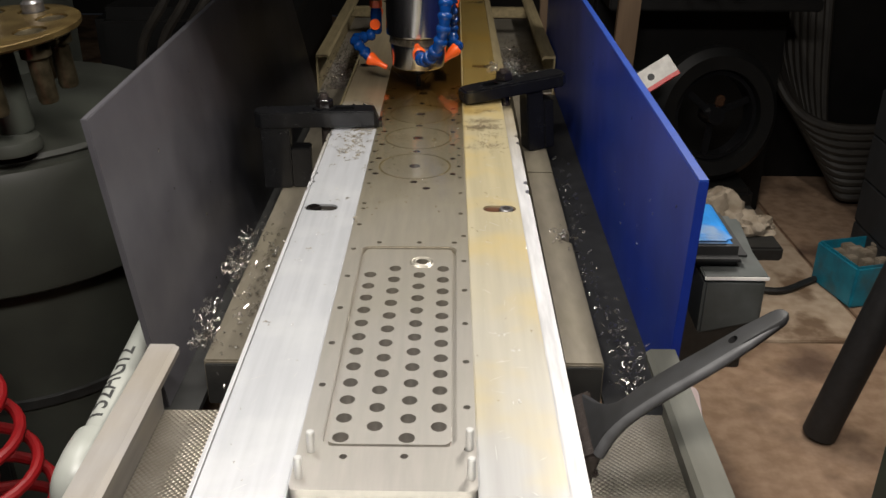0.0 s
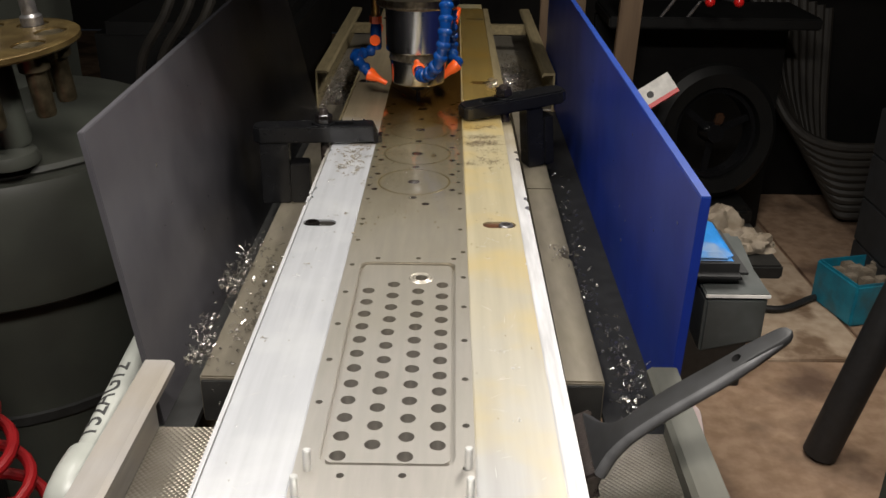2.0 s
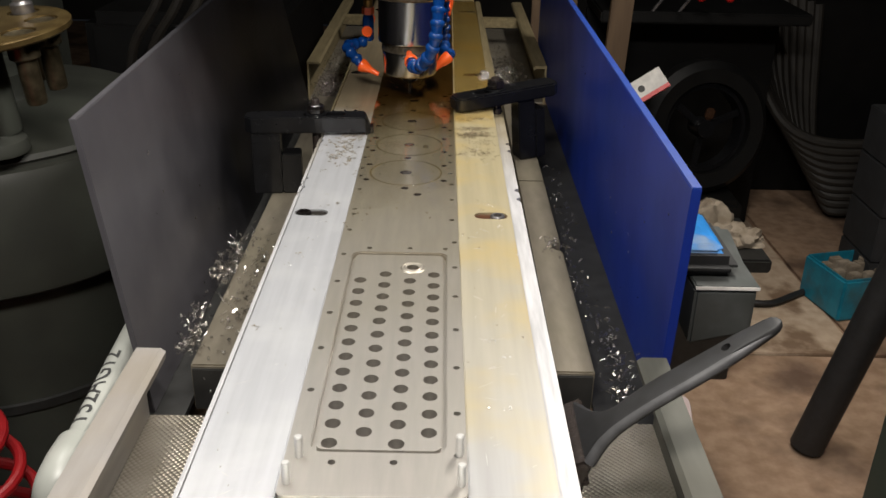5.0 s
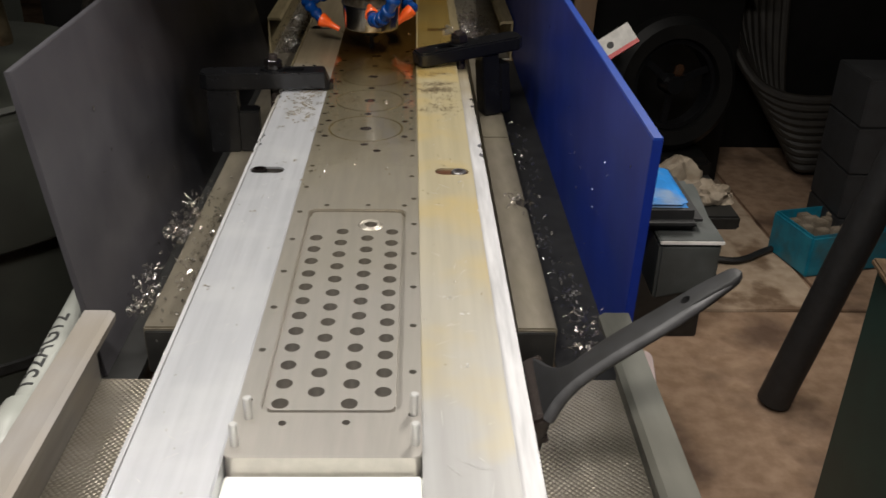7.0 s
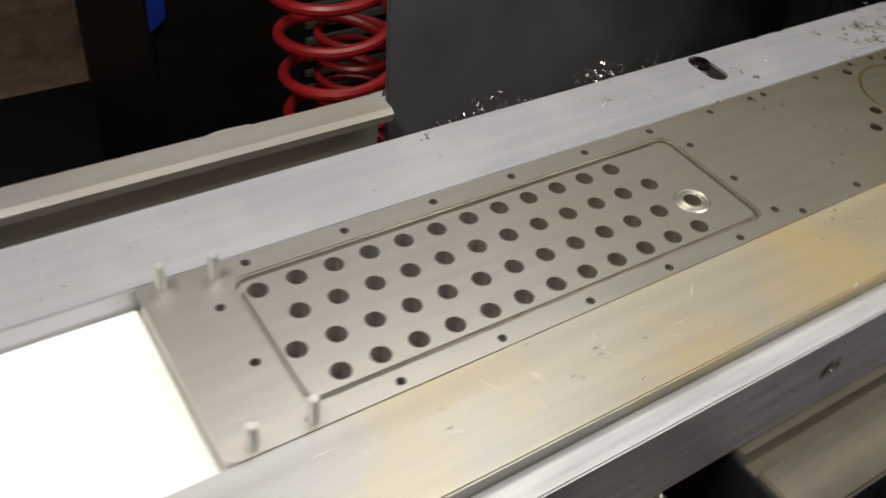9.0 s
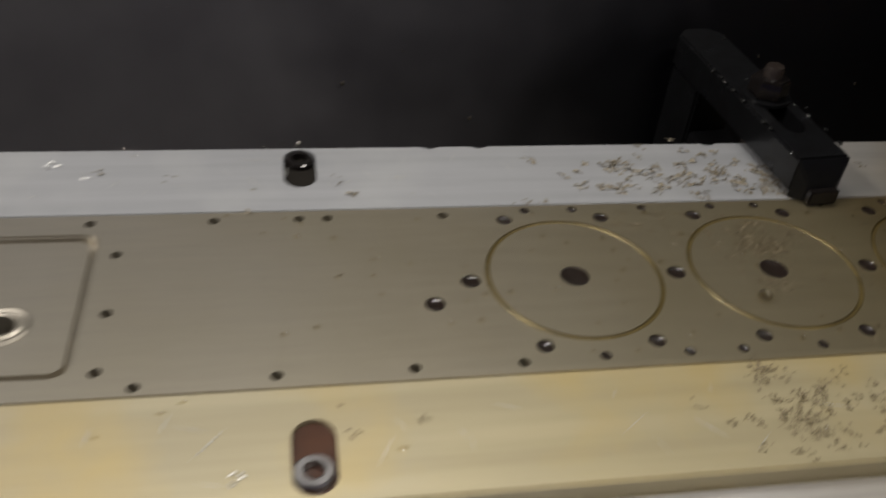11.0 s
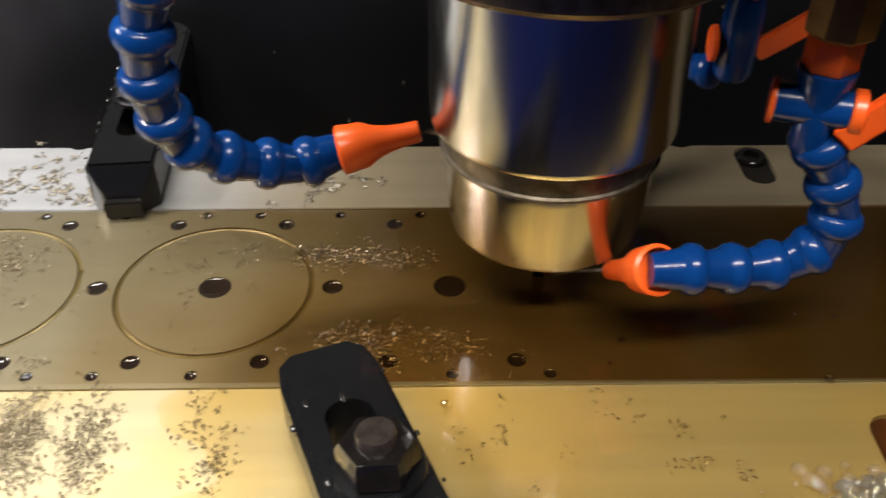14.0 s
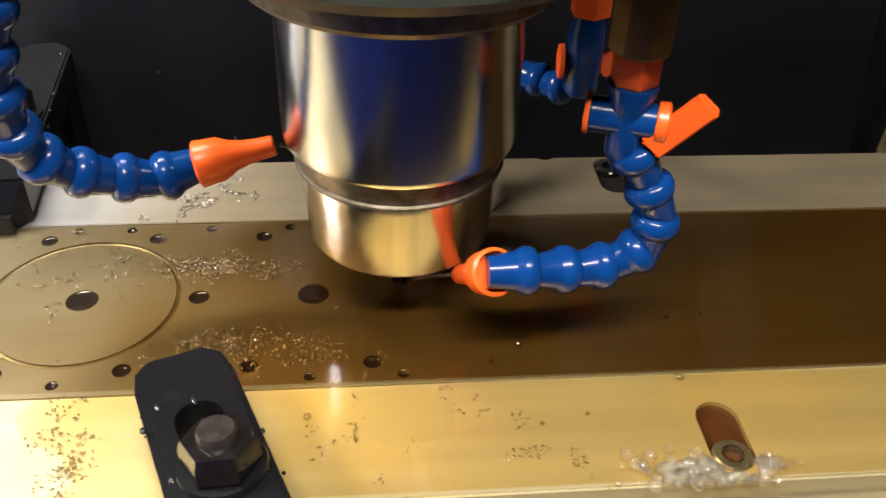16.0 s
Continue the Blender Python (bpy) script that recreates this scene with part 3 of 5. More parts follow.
def make_plate():
    x0, x1, ya, yb = -0.0690, 0.0730, -0.697, 1.45
    t = thing("work_plate", "long ground steel plate with milled pocket, bores and ring grooves", "steel plate")
    body = prism([(x - SKEW * y if x > 0 else x, y) for x, y in rounded(x0, x1, ya, yb, 0.006)], 0.980, 1.0, 0.0008)
    cuts = [prism(rounded(-0.0515, 0.0605, -0.644, -0.269, 0.011), 0.9985, 1.02)]
    # a fine groove just inside the pocket's edge
    outer, inner = rounded(-0.0505, 0.0595, -0.643, -0.270, 0.0105), rounded(-0.0465, 0.0555, -0.639, -0.274, 0.0070)
    g = bmesh.new()
    k = len(outer)
    rows = [[g.verts.new((x, y, z)) for x, y in ring] for ring, z in ((outer, 0.9935), (outer, 1.02), (inner, 1.02), (inner, 0.9935))]
    for a in range(4):
        for i in range(k):
            g.faces.new((rows[a][i], rows[a][(i + 1) % k], rows[(a + 1) % 4][(i + 1) % k], rows[(a + 1) % 4][i]))
    cuts.append(g)
    # ring grooves round the first three bores
    rings = None
    for i in range(3):
        rb = bmesh.new()
        s = 72
        rr = [[rb.verts.new((r * math.cos(2 * math.pi * q / s), i * 0.125 + r * math.sin(2 * math.pi * q / s), z)) for q in range(s)]
              for r, z in ((0.0528, 0.9975), (0.0528, 1.01), (0.0498, 1.01), (0.0498, 0.9975))]
        for a in range(4):
            for q in range(s):
                rb.faces.new((rr[a][q], rr[a][(q + 1) % s], rr[(a + 1) % 4][(q + 1) % s], rr[(a + 1) % 4][q]))
        rings = merge(rings, rb)
    cuts.append(rings)
    grid = []
    for c, (x, off) in enumerate(((-0.0362, 0.0), (-0.0090, 0.0155), (0.0188, 0.0), (0.0452, 0.0155))):
        grid += [(x, -0.6305 + off + 0.02645 * i) for i in range(12)]
    cuts.append(merge(drilled(grid, 0.0068, 0.97, 1.01, 24), drilled([(0.021, -0.308)], 0.0068, 0.97, 1.01, 24)))
    big = [(s * 0.055, -0.031 + 0.0625 * i) for i in range(8) for s in (-1, 1)]
    mid = [(0, 0.0625 + 0.125 * i) for i in range(3)] + [(0.001, -0.062), (0.019, -0.085)]
    cuts.append(merge(drilled(big, 0.0048, 0.97, 1.01), drilled(mid, 0.0057, 0.97, 1.01)))
    cuts.append(drilled([(0, 0.125 * i) for i in range(4)], 0.0087, 0.97, 1.01, 28))
    small = [(-0.061, y) for y in (-0.628, -0.557, -0.486, -0.417, -0.346, -0.277, -0.207, -0.157, -0.140, -0.069)]
    small += [(0.069, y) for y in (-0.646, -0.589, -0.517, -0.447, -0.377, -0.307, -0.239)] + [(0.066, y) for y in (-0.171, -0.102, -0.045)]
    small += [(-0.032, -0.259), (0.016, -0.258), (0.058, -0.258), (-0.031, -0.657), (0.018, -0.656)]
    small += [(0.064, 0.0 + 0.125 * i + d) for i in range(4) for d in (0.0, 0.047, 0.078) if 0.125 * i + d < 0.43]
    small += [(-0.064, -0.016 + 0.125 * i + d) for i in range(4) for d in (0.0, 0.031, 0.078) if 0.125 * i + d < 0.45]
    cuts.append(drilled(small, 0.0032, 0.97, 1.01, 14))
    part("plate", carve(body, cuts), STEEL, t)
    part("boss", lathe([(0.0068, 0.9915), (0.0068, 0.9996), (0.0085, 1.0), (0.0105, 0.9992), (0.0125, 0.9998), (0.0142, 0.9988), (0.0142, 0.9915)], 32,
                       m=Matrix.Translation((0.021, -0.308, 0)), close=False), STEEL, t, "turned ring round the single bore")
    return t


plate = make_plate()
# dark oily bottoms of the pocket's bores
me = finish(lathe([(0.0, -0.003), (0.0067, -0.003), (0.0067, 0.0), (0.0, -0.0006)], 20), "bore_bottom", HOLE)
for x, off in ((-0.0362, 0.0), (-0.0090, 0.0155), (0.0188, 0.0), (0.0452, 0.0155)):
    for i in range(12):
        o = new("bore_bottom", me)
        o.parent, o.location = plate, (x, -0.6305 + off + 0.02645 * i, 0.9845)
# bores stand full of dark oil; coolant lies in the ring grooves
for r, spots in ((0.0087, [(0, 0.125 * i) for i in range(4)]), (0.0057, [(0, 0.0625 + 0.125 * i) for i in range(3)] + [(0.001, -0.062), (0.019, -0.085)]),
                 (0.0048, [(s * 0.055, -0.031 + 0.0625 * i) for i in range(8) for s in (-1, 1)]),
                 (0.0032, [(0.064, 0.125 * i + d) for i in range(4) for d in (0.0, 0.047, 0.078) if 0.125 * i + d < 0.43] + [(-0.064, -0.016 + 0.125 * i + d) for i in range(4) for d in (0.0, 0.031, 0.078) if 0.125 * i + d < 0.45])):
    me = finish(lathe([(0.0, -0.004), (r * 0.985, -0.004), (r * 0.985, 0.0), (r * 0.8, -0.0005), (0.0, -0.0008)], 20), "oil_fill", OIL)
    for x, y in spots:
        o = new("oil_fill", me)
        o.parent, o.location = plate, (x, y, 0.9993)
for i in range(3):
    part("groove_coolant", lathe([(0.0499, 0.9976), (0.0527, 0.9976), (0.0527, 0.9990), (0.0513, 0.9984), (0.0499, 0.9990), (0.0499, 0.9976)], 64, m=Matrix.Translation((0, 0.125 * i, 0)), close=False), AMBER, plate, "amber coolant in a ring groove")
for x, y in ((-0.0575, -0.650), (-0.0625, -0.682), (0.0705, -0.645), (0.0715, -0.681)):
    d = thing("dowel_pin", "bright steel dowel pin standing in the plate corner", "pin", Matrix.Translation((x, y, 1.0)), group="dowel pins")
    part("pin", lathe([(0.0034, -0.004), (0.0034, 0.0185), (0.0026, 0.0195), (0, 0.0195)], 16), SCRATCH, d)
thing("slip_sheet", "bright white plastic sheet lying between the bars", "plastic sheet", None, box(-0.0689, bar_edge(-0.70) - 0.0002, Y0, -0.6975, 0.9797, 0.984, 0.0015), WHITE)

# ---- clamps ----


def make_left_clamp():
    t = thing("strap_clamp", "long black wet steel strap clamp with a stepped nose", "clamp", pose(-0.0615, 0.187, 1.0, 0, 0, 5))
    out = [(-0.0125, -0.0195), (-0.0125, 0.0195), (-0.194, 0.0195), (-0.205, 0.010), (-0.205, -0.010), (-0.194, -0.0195)]
    body = carve(prism(out, 0.004, 0.030, 0.0018), [prism(stadium(-0.078, 0, 0.026, 0.0085), -0.02, 0.05)])
    part("strap", body, BLACK, t)
    # the nose falls to a narrow lip
    nose = hexa([(-0.0126, -0.0194, 0.0005), (-0.005, -0.0110, 0.0005), (-0.005, 0.0110, 0.0005), (-0.0126, 0.0194, 0.0005)],
                [(-0.0126, -0.0194, 0.0297), (-0.005, -0.0110, 0.0130), (-0.005, 0.0110, 0.0130), (-0.0126, 0.0194, 0.0297)], 0.0009)
    part("nose", nose, BLACK, t)
    part("lip", box(-0.0049, 0.0005, -0.0108, 0.0108, 0.0005, 0.0115, 0.0008), WETIRON, t, "worn bright-edged lip")
    part("washer", lathe([(0.0085, 0.0301), (0.017, 0.0301), (0.017, 0.0325), (0.0085, 0.0329)], 28, m=Matrix.Translation((-0.092, 0, 0))), BLACK, t)
    part("nut", lathe([(0.0125, 0.0330), (0.0140, 0.0338), (0.0140, 0.0440), (0.0122, 0.0468), (0.0075, 0.0472)], 6, m=Matrix.Translation((-0.092, 0, 0))), WETIRON, t)
    part("stud", lathe([(0.007, -0.09), (0.007, 0.053), (0.006, 0.055), (0, 0.055)], 16, m=Matrix.Translation((-0.092, 0, 0))), STUDTOP, t, "rusty threaded stud")
    part("step_block", box(-0.196, -0.150, -0.018, 0.018, -0.0995, 0.0038, 0.002), BLACK, t)
    part("step_block", box(-0.149, -0.118, -0.017, 0.017, -0.0995, -0.032, 0.002), BLACK, t)
    return t


def make_right_clamp():
    t = thing("strap_clamp", "black wet steel strap clamp with slotted hole, set askew", "clamp", pose(0.071, 0.314, 1.0015, 0, -5, 21))
    out = [(0.0, -0.014), (0.006, -0.020), (0.020, -0.0225), (0.188, -0.0225), (0.198, -0.012), (0.198, 0.012), (0.188, 0.0225), (0.020, 0.0225), (0.006, 0.020), (0.0, 0.014)]
    body = prism(out, 0.0, 0.024, 0.003)
    body = carve(body, [prism(stadium(0.066, 0, 0.016, 0.0105), -0.02, 0.05)])
    part("strap", body, BLACK, t)
    part("washer", lathe([(0.009, 0.0241), (0.0185, 0.0241), (0.0188, 0.0250), (0.0182, 0.0266), (0.009, 0.0268)], 28, m=Matrix.Translation((0.083, 0.002, 0))), BLACK, t)
    part("nut", lathe([(0.0148, 0.0269), (0.0162, 0.0280), (0.0162, 0.0370), (0.0145, 0.0405), (0.0098, 0.0412)], 6, m=Matrix.Translation((0.083, 0.002, 0)) @ pose(0, 0, 0, 0, 0, 12)), WETIRON, t)
    part("stud", lathe([(0.0085, -0.10), (0.0085, 0.043), (0.0075, 0.0455), (0, 0.0455)], 20, m=Matrix.Translation((0.083, 0.002, 0))), STUDTOP, t, "oily threaded stud end")
    part("step_block", box(0.118, 0.150, -0.018, 0.018, -0.112, -0.0005, 0.002), BLACK, t)
    part("step_block", box(0.1505, 0.170, -0.018, 0.018, -0.112, -0.020, 0.002), BLACK, t)
    return t


def beads(clamp, x0, x1, y0, y1, z, count, seed):
    """Drops of coolant standing on a clamp's top and edges."""
    r = random.Random(seed)
    b = bmesh.new()
    for _ in range(count):
        x, y, s = r.uniform(x0, x1), r.choice((y0, y1, r.uniform(y0, y1))) + r.gauss(0, 0.0012), r.choice((0.0004, 0.0006, 0.0009, 0.0016))
        bmesh.ops.create_icosphere(b, subdivisions=2, radius=1.0, matrix=Matrix.Translation((x, y, z)) @ Matrix.Diagonal((s * r.uniform(1, 2.2), s, s * 0.7, 1)))
    tagged(part("wet_beads", b, WETBEAD, clamp), "glistening coolant drops", kind="stuff")


beads(make_left_clamp(), -0.190, -0.016, -0.020, 0.020, 0.030, 36, 41)
beads(make_right_clamp(), 0.008, 0.19, -0.0215, 0.0215, 0.024, 26, 42)


def scratches(bar, x0, x1, count, seed):
    """Bright scratches, mostly slanting across the bar."""
    r = random.Random(seed)
    b = bmesh.new()
    for _ in range(count):
        x, y = r.uniform(x0 + 0.012, x1 - 0.012), r.uniform(-1.0, 0.12)
        a, ln, w = r.choice((radians(r.gauss(28, 12)), radians(r.gauss(150, 14)), radians(r.gauss(80, 10)))), r.uniform(0.003, 0.012), r.uniform(0.00012, 0.0004)
        c, s = math.cos(a), math.sin(a)
        q = [(x - c * ln, y - s * ln), (x + s * w, y - c * w), (x + c * ln, y + s * ln), (x - s * w, y + c * w)]
        b.faces.new([b.verts.new((px, py, 1.0003)) for px, py in q])
    tagged(part("scratches", b, SCRATCH, bar), "bright slanting scratches", kind="stuff")


scratches(left_bar, -0.1400, -0.0692, 60, 51)
scratches(right_bar, 0.0732, 0.1427, 55, 52)

# ---- spindle ----
SX, SY = -0.010, 0.423


def make_spindle():
    t = thing("mill_spindle", "polished steel milling spindle nose under a dark head casting", "spindle", Matrix.Translation((SX, SY, 0)))
    part("nose_cone", lathe([(0.016, 1.044), (0.0455, 1.040), (0.0472, 1.0404), (0.0480, 1.0415), (0.0481, 1.0425), (0.0514, 1.0800), (0.0515, 1.0815), (0.0515, 1.0840)], 64), CHROME, t)
    part("groove_band", lathe([(0.0510, 1.0841), (0.0535, 1.0848), (0.0535, 1.0862), (0.0522, 1.0870), (0.0522, 1.0970), (0.0535, 1.0978), (0.0535, 1.0990), (0.050, 1.0992)], 64), BAND, t, "dull oily steel band")
    part("barrel", lathe([(0.050, 1.0994), (0.0570, 1.0996), (0.0580, 1.1003), (0.0584, 1.1015), (0.0585, 1.1030), (0.0585, 1.1770), (0.0585, 1.1778), (0.05, 1.1782)], 64), CHROME, t)
    part("flange", lathe([(0.0490, 1.1784), (0.072, 1.1788), (0.075, 1.182), (0.075, 1.196), (0.07, 1.1985)], 48), BAND, t, "oily bearing flange")
    part("head_casting", lathe([(0.06, 1.1987), (0.098, 1.199), (0.104, 1.205), (0.11, 1.2485), (0.0, 1.2488)], 48), PAINT, t, "grey-green painted head casting")
    for a in (262, 200):
        c, s = math.cos(radians(a)), math.sin(radians(a))
        part("drain_hole", lathe([(0.003, 0.0), (0.003, 0.0012), (0, 0.0012)], 12, m=axis_to((0.0518 * c, 0.0518 * s, 1.092), (0.06 * c, 0.06 * s, 1.092))), INK, t)
    return t


spindle = make_spindle()
ram = thing("shading_mill_ram", "milling head added out of view to shade the plate, with column and dark block", "machine")
# head and ram added out of view, sized to shade the plate
part("head", box(-0.30, 0.118, 0.30, 0.575, 1.25, 2.0, 0.012), PAINT, ram)
part("ram", box(-0.85, -0.3005, 0.32, 0.56, 1.55, 1.95, 0.02), PAINT, ram)
# black block added behind the cables, dark in place of unlit floor
part("rear_dark_block", box(-0.85, -0.36, 1.02, 1.9, 0.0, 1.02, 0.03), BACKDARK, ram)
part("column", box(-1.45, -0.86, 0.25, 1.0, 0.0, 2.1, 0.04), PAINT, ram)

tool = thing("end_mill", "dark steel end mill spinning under the spindle", "cutting tool", Matrix.Translation((SX, SY, 1.0)))
part("collet", lathe([(0.012, 0.025), (0.015, 0.028), (0.015, 0.0455), (0.012, 0.0498)], 12), BLACK, tool)
cut = [(0.004 * math.cos(a) * (1.0 if k % 2 == 0 else 0.6), 0.004 * math.sin(a) * (1.0 if k % 2 == 0 else 0.6)) for k, a in enumerate(2 * math.pi * q / 8 for q in range(8))]
part("cutter", prism(cut, -0.001, 0.0255), BLACK, tool)

# ---- coolant hoses ----


def segment_mesh(r, length):
    """One ball-and-socket link along z."""
    return lathe([(0.66 * r, -0.03 * length), (0.88 * r, 0.0), (1.02 * r, 0.05 * length), (1.10 * r, 0.14 * length), (1.13 * r, 0.23 * length), (1.10 * r, 0.32 * length), (1.02 * r, 0.40 * length),
                  (0.93 * r, 0.45 * length), (0.90 * r, 0.50 * length), (0.76 * r, 0.94 * length), (0.72 * r, 1.06 * length)], 28)


def make_hose(name, label, pts, r, nozzle, flare=1.0):
    t = thing(name, label, "coolant hose")
    path = spline(pts, 12)
    step = 1.05 * r * 1.80
    pos, acc = [path[0]], 0.0
    for a, b in zip(path, path[1:]):
        d = (b - a).length
        while acc + d >= step:
            a = a + (b - a) * ((step - acc) / d)
            pos.append(a.copy())
            d, acc = (b - a).length, 0.0
        acc += d
    me = finish(segment_mesh(r, step * 1.12), "link", HOSE)
    for a, b in zip(pos, pos[1:]):
        o = new("link", me)
        o.parent, o.matrix_basis = t, axis_to(b, a)
    tip, root = Vector(nozzle), pos[0]
    ln = (tip - root).length
    part("nozzle", lathe([(0.80 * r, 0.004), (1.10 * r * flare, -0.001), (1.28 * r * flare, 0.0), (1.30 * r * flare, 0.02 * ln), (1.24 * r * flare, 0.14 * ln), (1.0 * r, 0.30 * ln), (0.72 * r, 0.46 * ln), (0.58 * r, 0.62 * ln), (0.50 * r, 0.80 * ln), (0.48 * r, 0.98 * ln), (0.42 * r, ln), (0.26 * r, ln), (0.24 * r, 0.8 * ln), (0, 0.8 * ln)], 28, m=axis_to(root, tip)), ORANGE, t, "orange tapered nozzle")
    return t, pos[-1]


HR = 0.0111
mid, e1 = make_hose("coolant_hose", "blue jointed plastic coolant hose with orange nozzle before the spindle",
                    [(-0.004, 0.322, 1.083), (0.003, 0.300, 1.079), (0.012, 0.278, 1.088), (0.024, 0.259, 1.103), (0.035, 0.253, 1.128), (0.040, 0.254, 1.160), (0.042, 0.268, 1.21), (0.042, 0.280, 1.26), (0.042, 0.284, 1.34)], HR, (-0.010, 0.360, 1.090), 0.84)
right, e2 = make_hose("coolant_hose", "blue jointed plastic coolant hose with orange shut-off valve",
                      [(0.062, 0.4645, 1.0625), (0.061, 0.487, 1.062), (0.054, 0.512, 1.057), (0.053, 0.532, 1.062), (0.053, 0.5425, 1.080), (0.052, 0.534, 1.102), (0.051, 0.526, 1.116), (0.050, 0.519, 1.130)], HR * 0.95, (0.028, 0.4525, 1.034), 0.86)
V = Vector((0.050, 0.519, 1.137))
vb = part("valve_body", lathe([(0.0070, -0.019), (0.0084, -0.015), (0.0082, 0.0), (0.0088, 0.006), (0.0114, 0.0160), (0.0112, 0.0170)], 24, m=Matrix.Translation(V)), HOSE, right, "blue valve body")
part("valve_barrel", lathe([(0.0082, -0.016), (0.0082, 0.012)], 24, m=axis_to(V, V + Vector((0.35, 1, 0)))), HOSE, vb)
part("valve_cap", lathe([(0.0088, -0.0185), (0.0095, -0.0175), (0.0095, -0.0162)], 24, m=axis_to(V, V + Vector((0.35, 1, 0)))), ORANGE, vb, "orange valve end cap")
lev = lathe([(0.0088, 0.0122), (0.0095, 0.013), (0.0095, 0.017), (0.008, 0.018)], 24, m=axis_to(V, V + Vector((0.35, 1, 0))))
lm = Matrix.Translation(V + Vector((0.0115, 0.0185, 0.001))) @ pose(0, 0, 0, 0, -50, 72)
part("valve_lever", box(-0.015, 0.018, -0.003, 0.003, -0.006, 0.006, 0.0012), ORANGE, vb, "orange valve lever", lm)
part("valve_knob", lev, ORANGE, vb, "orange valve knob")
part("hex_adapter", lathe([(0.0100, 0.0172), (0.0105, 0.018), (0.0105, 0.030), (0.0098, 0.031)], 6, m=Matrix.Translation(V)), ORANGE, right, "orange hexagon adapter")
part("brass_pipe", lathe([(0.0115, 0.0312), (0.0135, 0.033), (0.0135, 0.068), (0.012, 0.070), (0.009, 0.071), (0.009, 0.1115), (0, 0.1115)], 8, m=Matrix.Translation(V)), BRASS, right, "dull brass fitting and pipe")
back, e3 = make_hose("coolant_hose", "blue jointed plastic coolant hose behind the spindle",
                     [(-0.104, 0.450, 1.046), (-0.116, 0.458, 1.060), (-0.130, 0.475, 1.069), (-0.132, 0.500, 1.071), (-0.114, 0.522, 1.069), (-0.099, 0.532, 1.074)], HR * 0.9, (-0.070, 0.443, 1.030))
B = Vector((-0.096, 0.536, 1.093))
vb2 = part("valve_body", lathe([(0.0085, -0.02), (0.011, -0.016), (0.011, 0.02), (0.009, 0.03)], 20, m=Matrix.Translation(B)), HOSE, back)
part("valve_cap", lathe([(0.0100, -0.0150), (0.0105, -0.0142), (0.0105, -0.0122)], 20, m=axis_to(B, B + Vector((0.1, 1, 0)))), ORANGE, vb2, "orange valve end cap")
part("valve_lever", box(-0.016, 0.02, -0.003, 0.003, -0.006, 0.006, 0.001), ORANGE, vb2, "orange valve lever", Matrix.Translation(B + Vector((0.004, 0.022, 0.006))) @ pose(0, 0, 0, 0, -40, 75))
part("hex_adapter", lathe([(0.012, 0.0305), (0.012, 0.044)], 6, m=Matrix.Translation(B)), ORANGE, back)
part("pipe", lathe([(0.009, 0.0442), (0.009, 0.1555), (0, 0.1555)], 16, m=Matrix.Translation(B)), BRASS, back)

# ---- brush on the tray ----
brush = thing("scrub_brush", "black plastic chip brush with curved handle and hang hole", "brush")
hp = spline([(0.184, -0.598, 0.966), (0.194, -0.598, 0.986), (0.208, -0.598, 1.006), (0.234, -0.598, 1.030), (0.276, -0.598, 1.062), (0.318, -0.598, 1.096)], 8)


def handle_edges(k):
    """Near and far edge of the handle at k along it: a broad blade that narrows to a grip."""
    flare = max(0.0, 1 - k / 0.42) ** 1.6
    grip = 0.0098 + 0.0035 * math.sin(math.pi * min(1, max(0, (k - 0.2) / 0.8)))
    return -grip - 0.003 * flare, grip + 0.070 * flare


hb = bmesh.new()
rows_ = []
SECT = [(-1, 0), (-0.97, 0.55), (-0.88, 0.9), (-0.7, 1), (0.7, 1), (0.88, 0.9), (0.97, 0.55), (1, 0), (0.97, -0.55), (0.88, -0.9), (0.7, -1), (-0.7, -1), (-0.88, -0.9), (-0.97, -0.55)]
for i, p in enumerate(hp):
    k = i / (len(hp) - 1)
    lo, hi = handle_edges(k)
    d = (hp[min(i + 1, len(hp) - 1)] - hp[max(i - 1, 0)]).normalized()
    u = Vector((-d.z, 0, d.x))
    th = 0.0058 if k < 0.9 else 0.0058 - 0.02 * (k - 0.9)
    rows_.append([hb.verts.new(p + Vector((0, (lo + hi) / 2 + (hi - lo) / 2 * a, 0)) + th * b * u) for a, b in SECT])
tip_v, tip_d = hp[-1], (hp[-1] - hp[-2]).normalized()
lo, hi = handle_edges(1)
for k in (1, 2, 3):
    c, sn = math.cos(k * 0.48), math.sin(k * 0.48)
    u = Vector((-tip_d.z, 0, tip_d.x))
    rows_.append([hb.verts.new(tip_v + tip_d * 0.011 * sn + Vector((0, (lo + hi) / 2 + (hi - lo) / 2 * a * c, 0)) + 0.0038 * c * b * u) for a, b in SECT])
for p, q in zip(rows_, rows_[1:]):
    for i in range(len(SECT)):
        hb.faces.new((p[i], p[(i + 1) % len(SECT)], q[(i + 1) % len(SECT)], q[i]))
hb.faces.new(rows_[0][::-1])
hb.faces.new(rows_[-1])
hang = lathe([(0.0042, -0.02), (0.0042, 0.02)], 16, m=axis_to((0.2890, -0.598, 1.0728), (0.2830, -0.598, 1.0805)))
part("handle", carve(hb, [hang]), RUBBER, brush)
rim_pts, rim_r = [], []
for i, p in enumerate(hp):
    k = i / (len(hp) - 1)
    rim_pts.append(p + Vector((-0.0008, handle_edges(k)[0] + 0.0022, -0.0006)))
    rim_r.append(0.0052 * min(1, 0.45 + 4 * (1 - k)))
# near edge a lighter grey than the rest of the handle
part("edge_rim", tube(rim_pts, 0.005, 12, radii=rim_r), HANDLE_RIM, brush, "lighter grey edge of the handle")
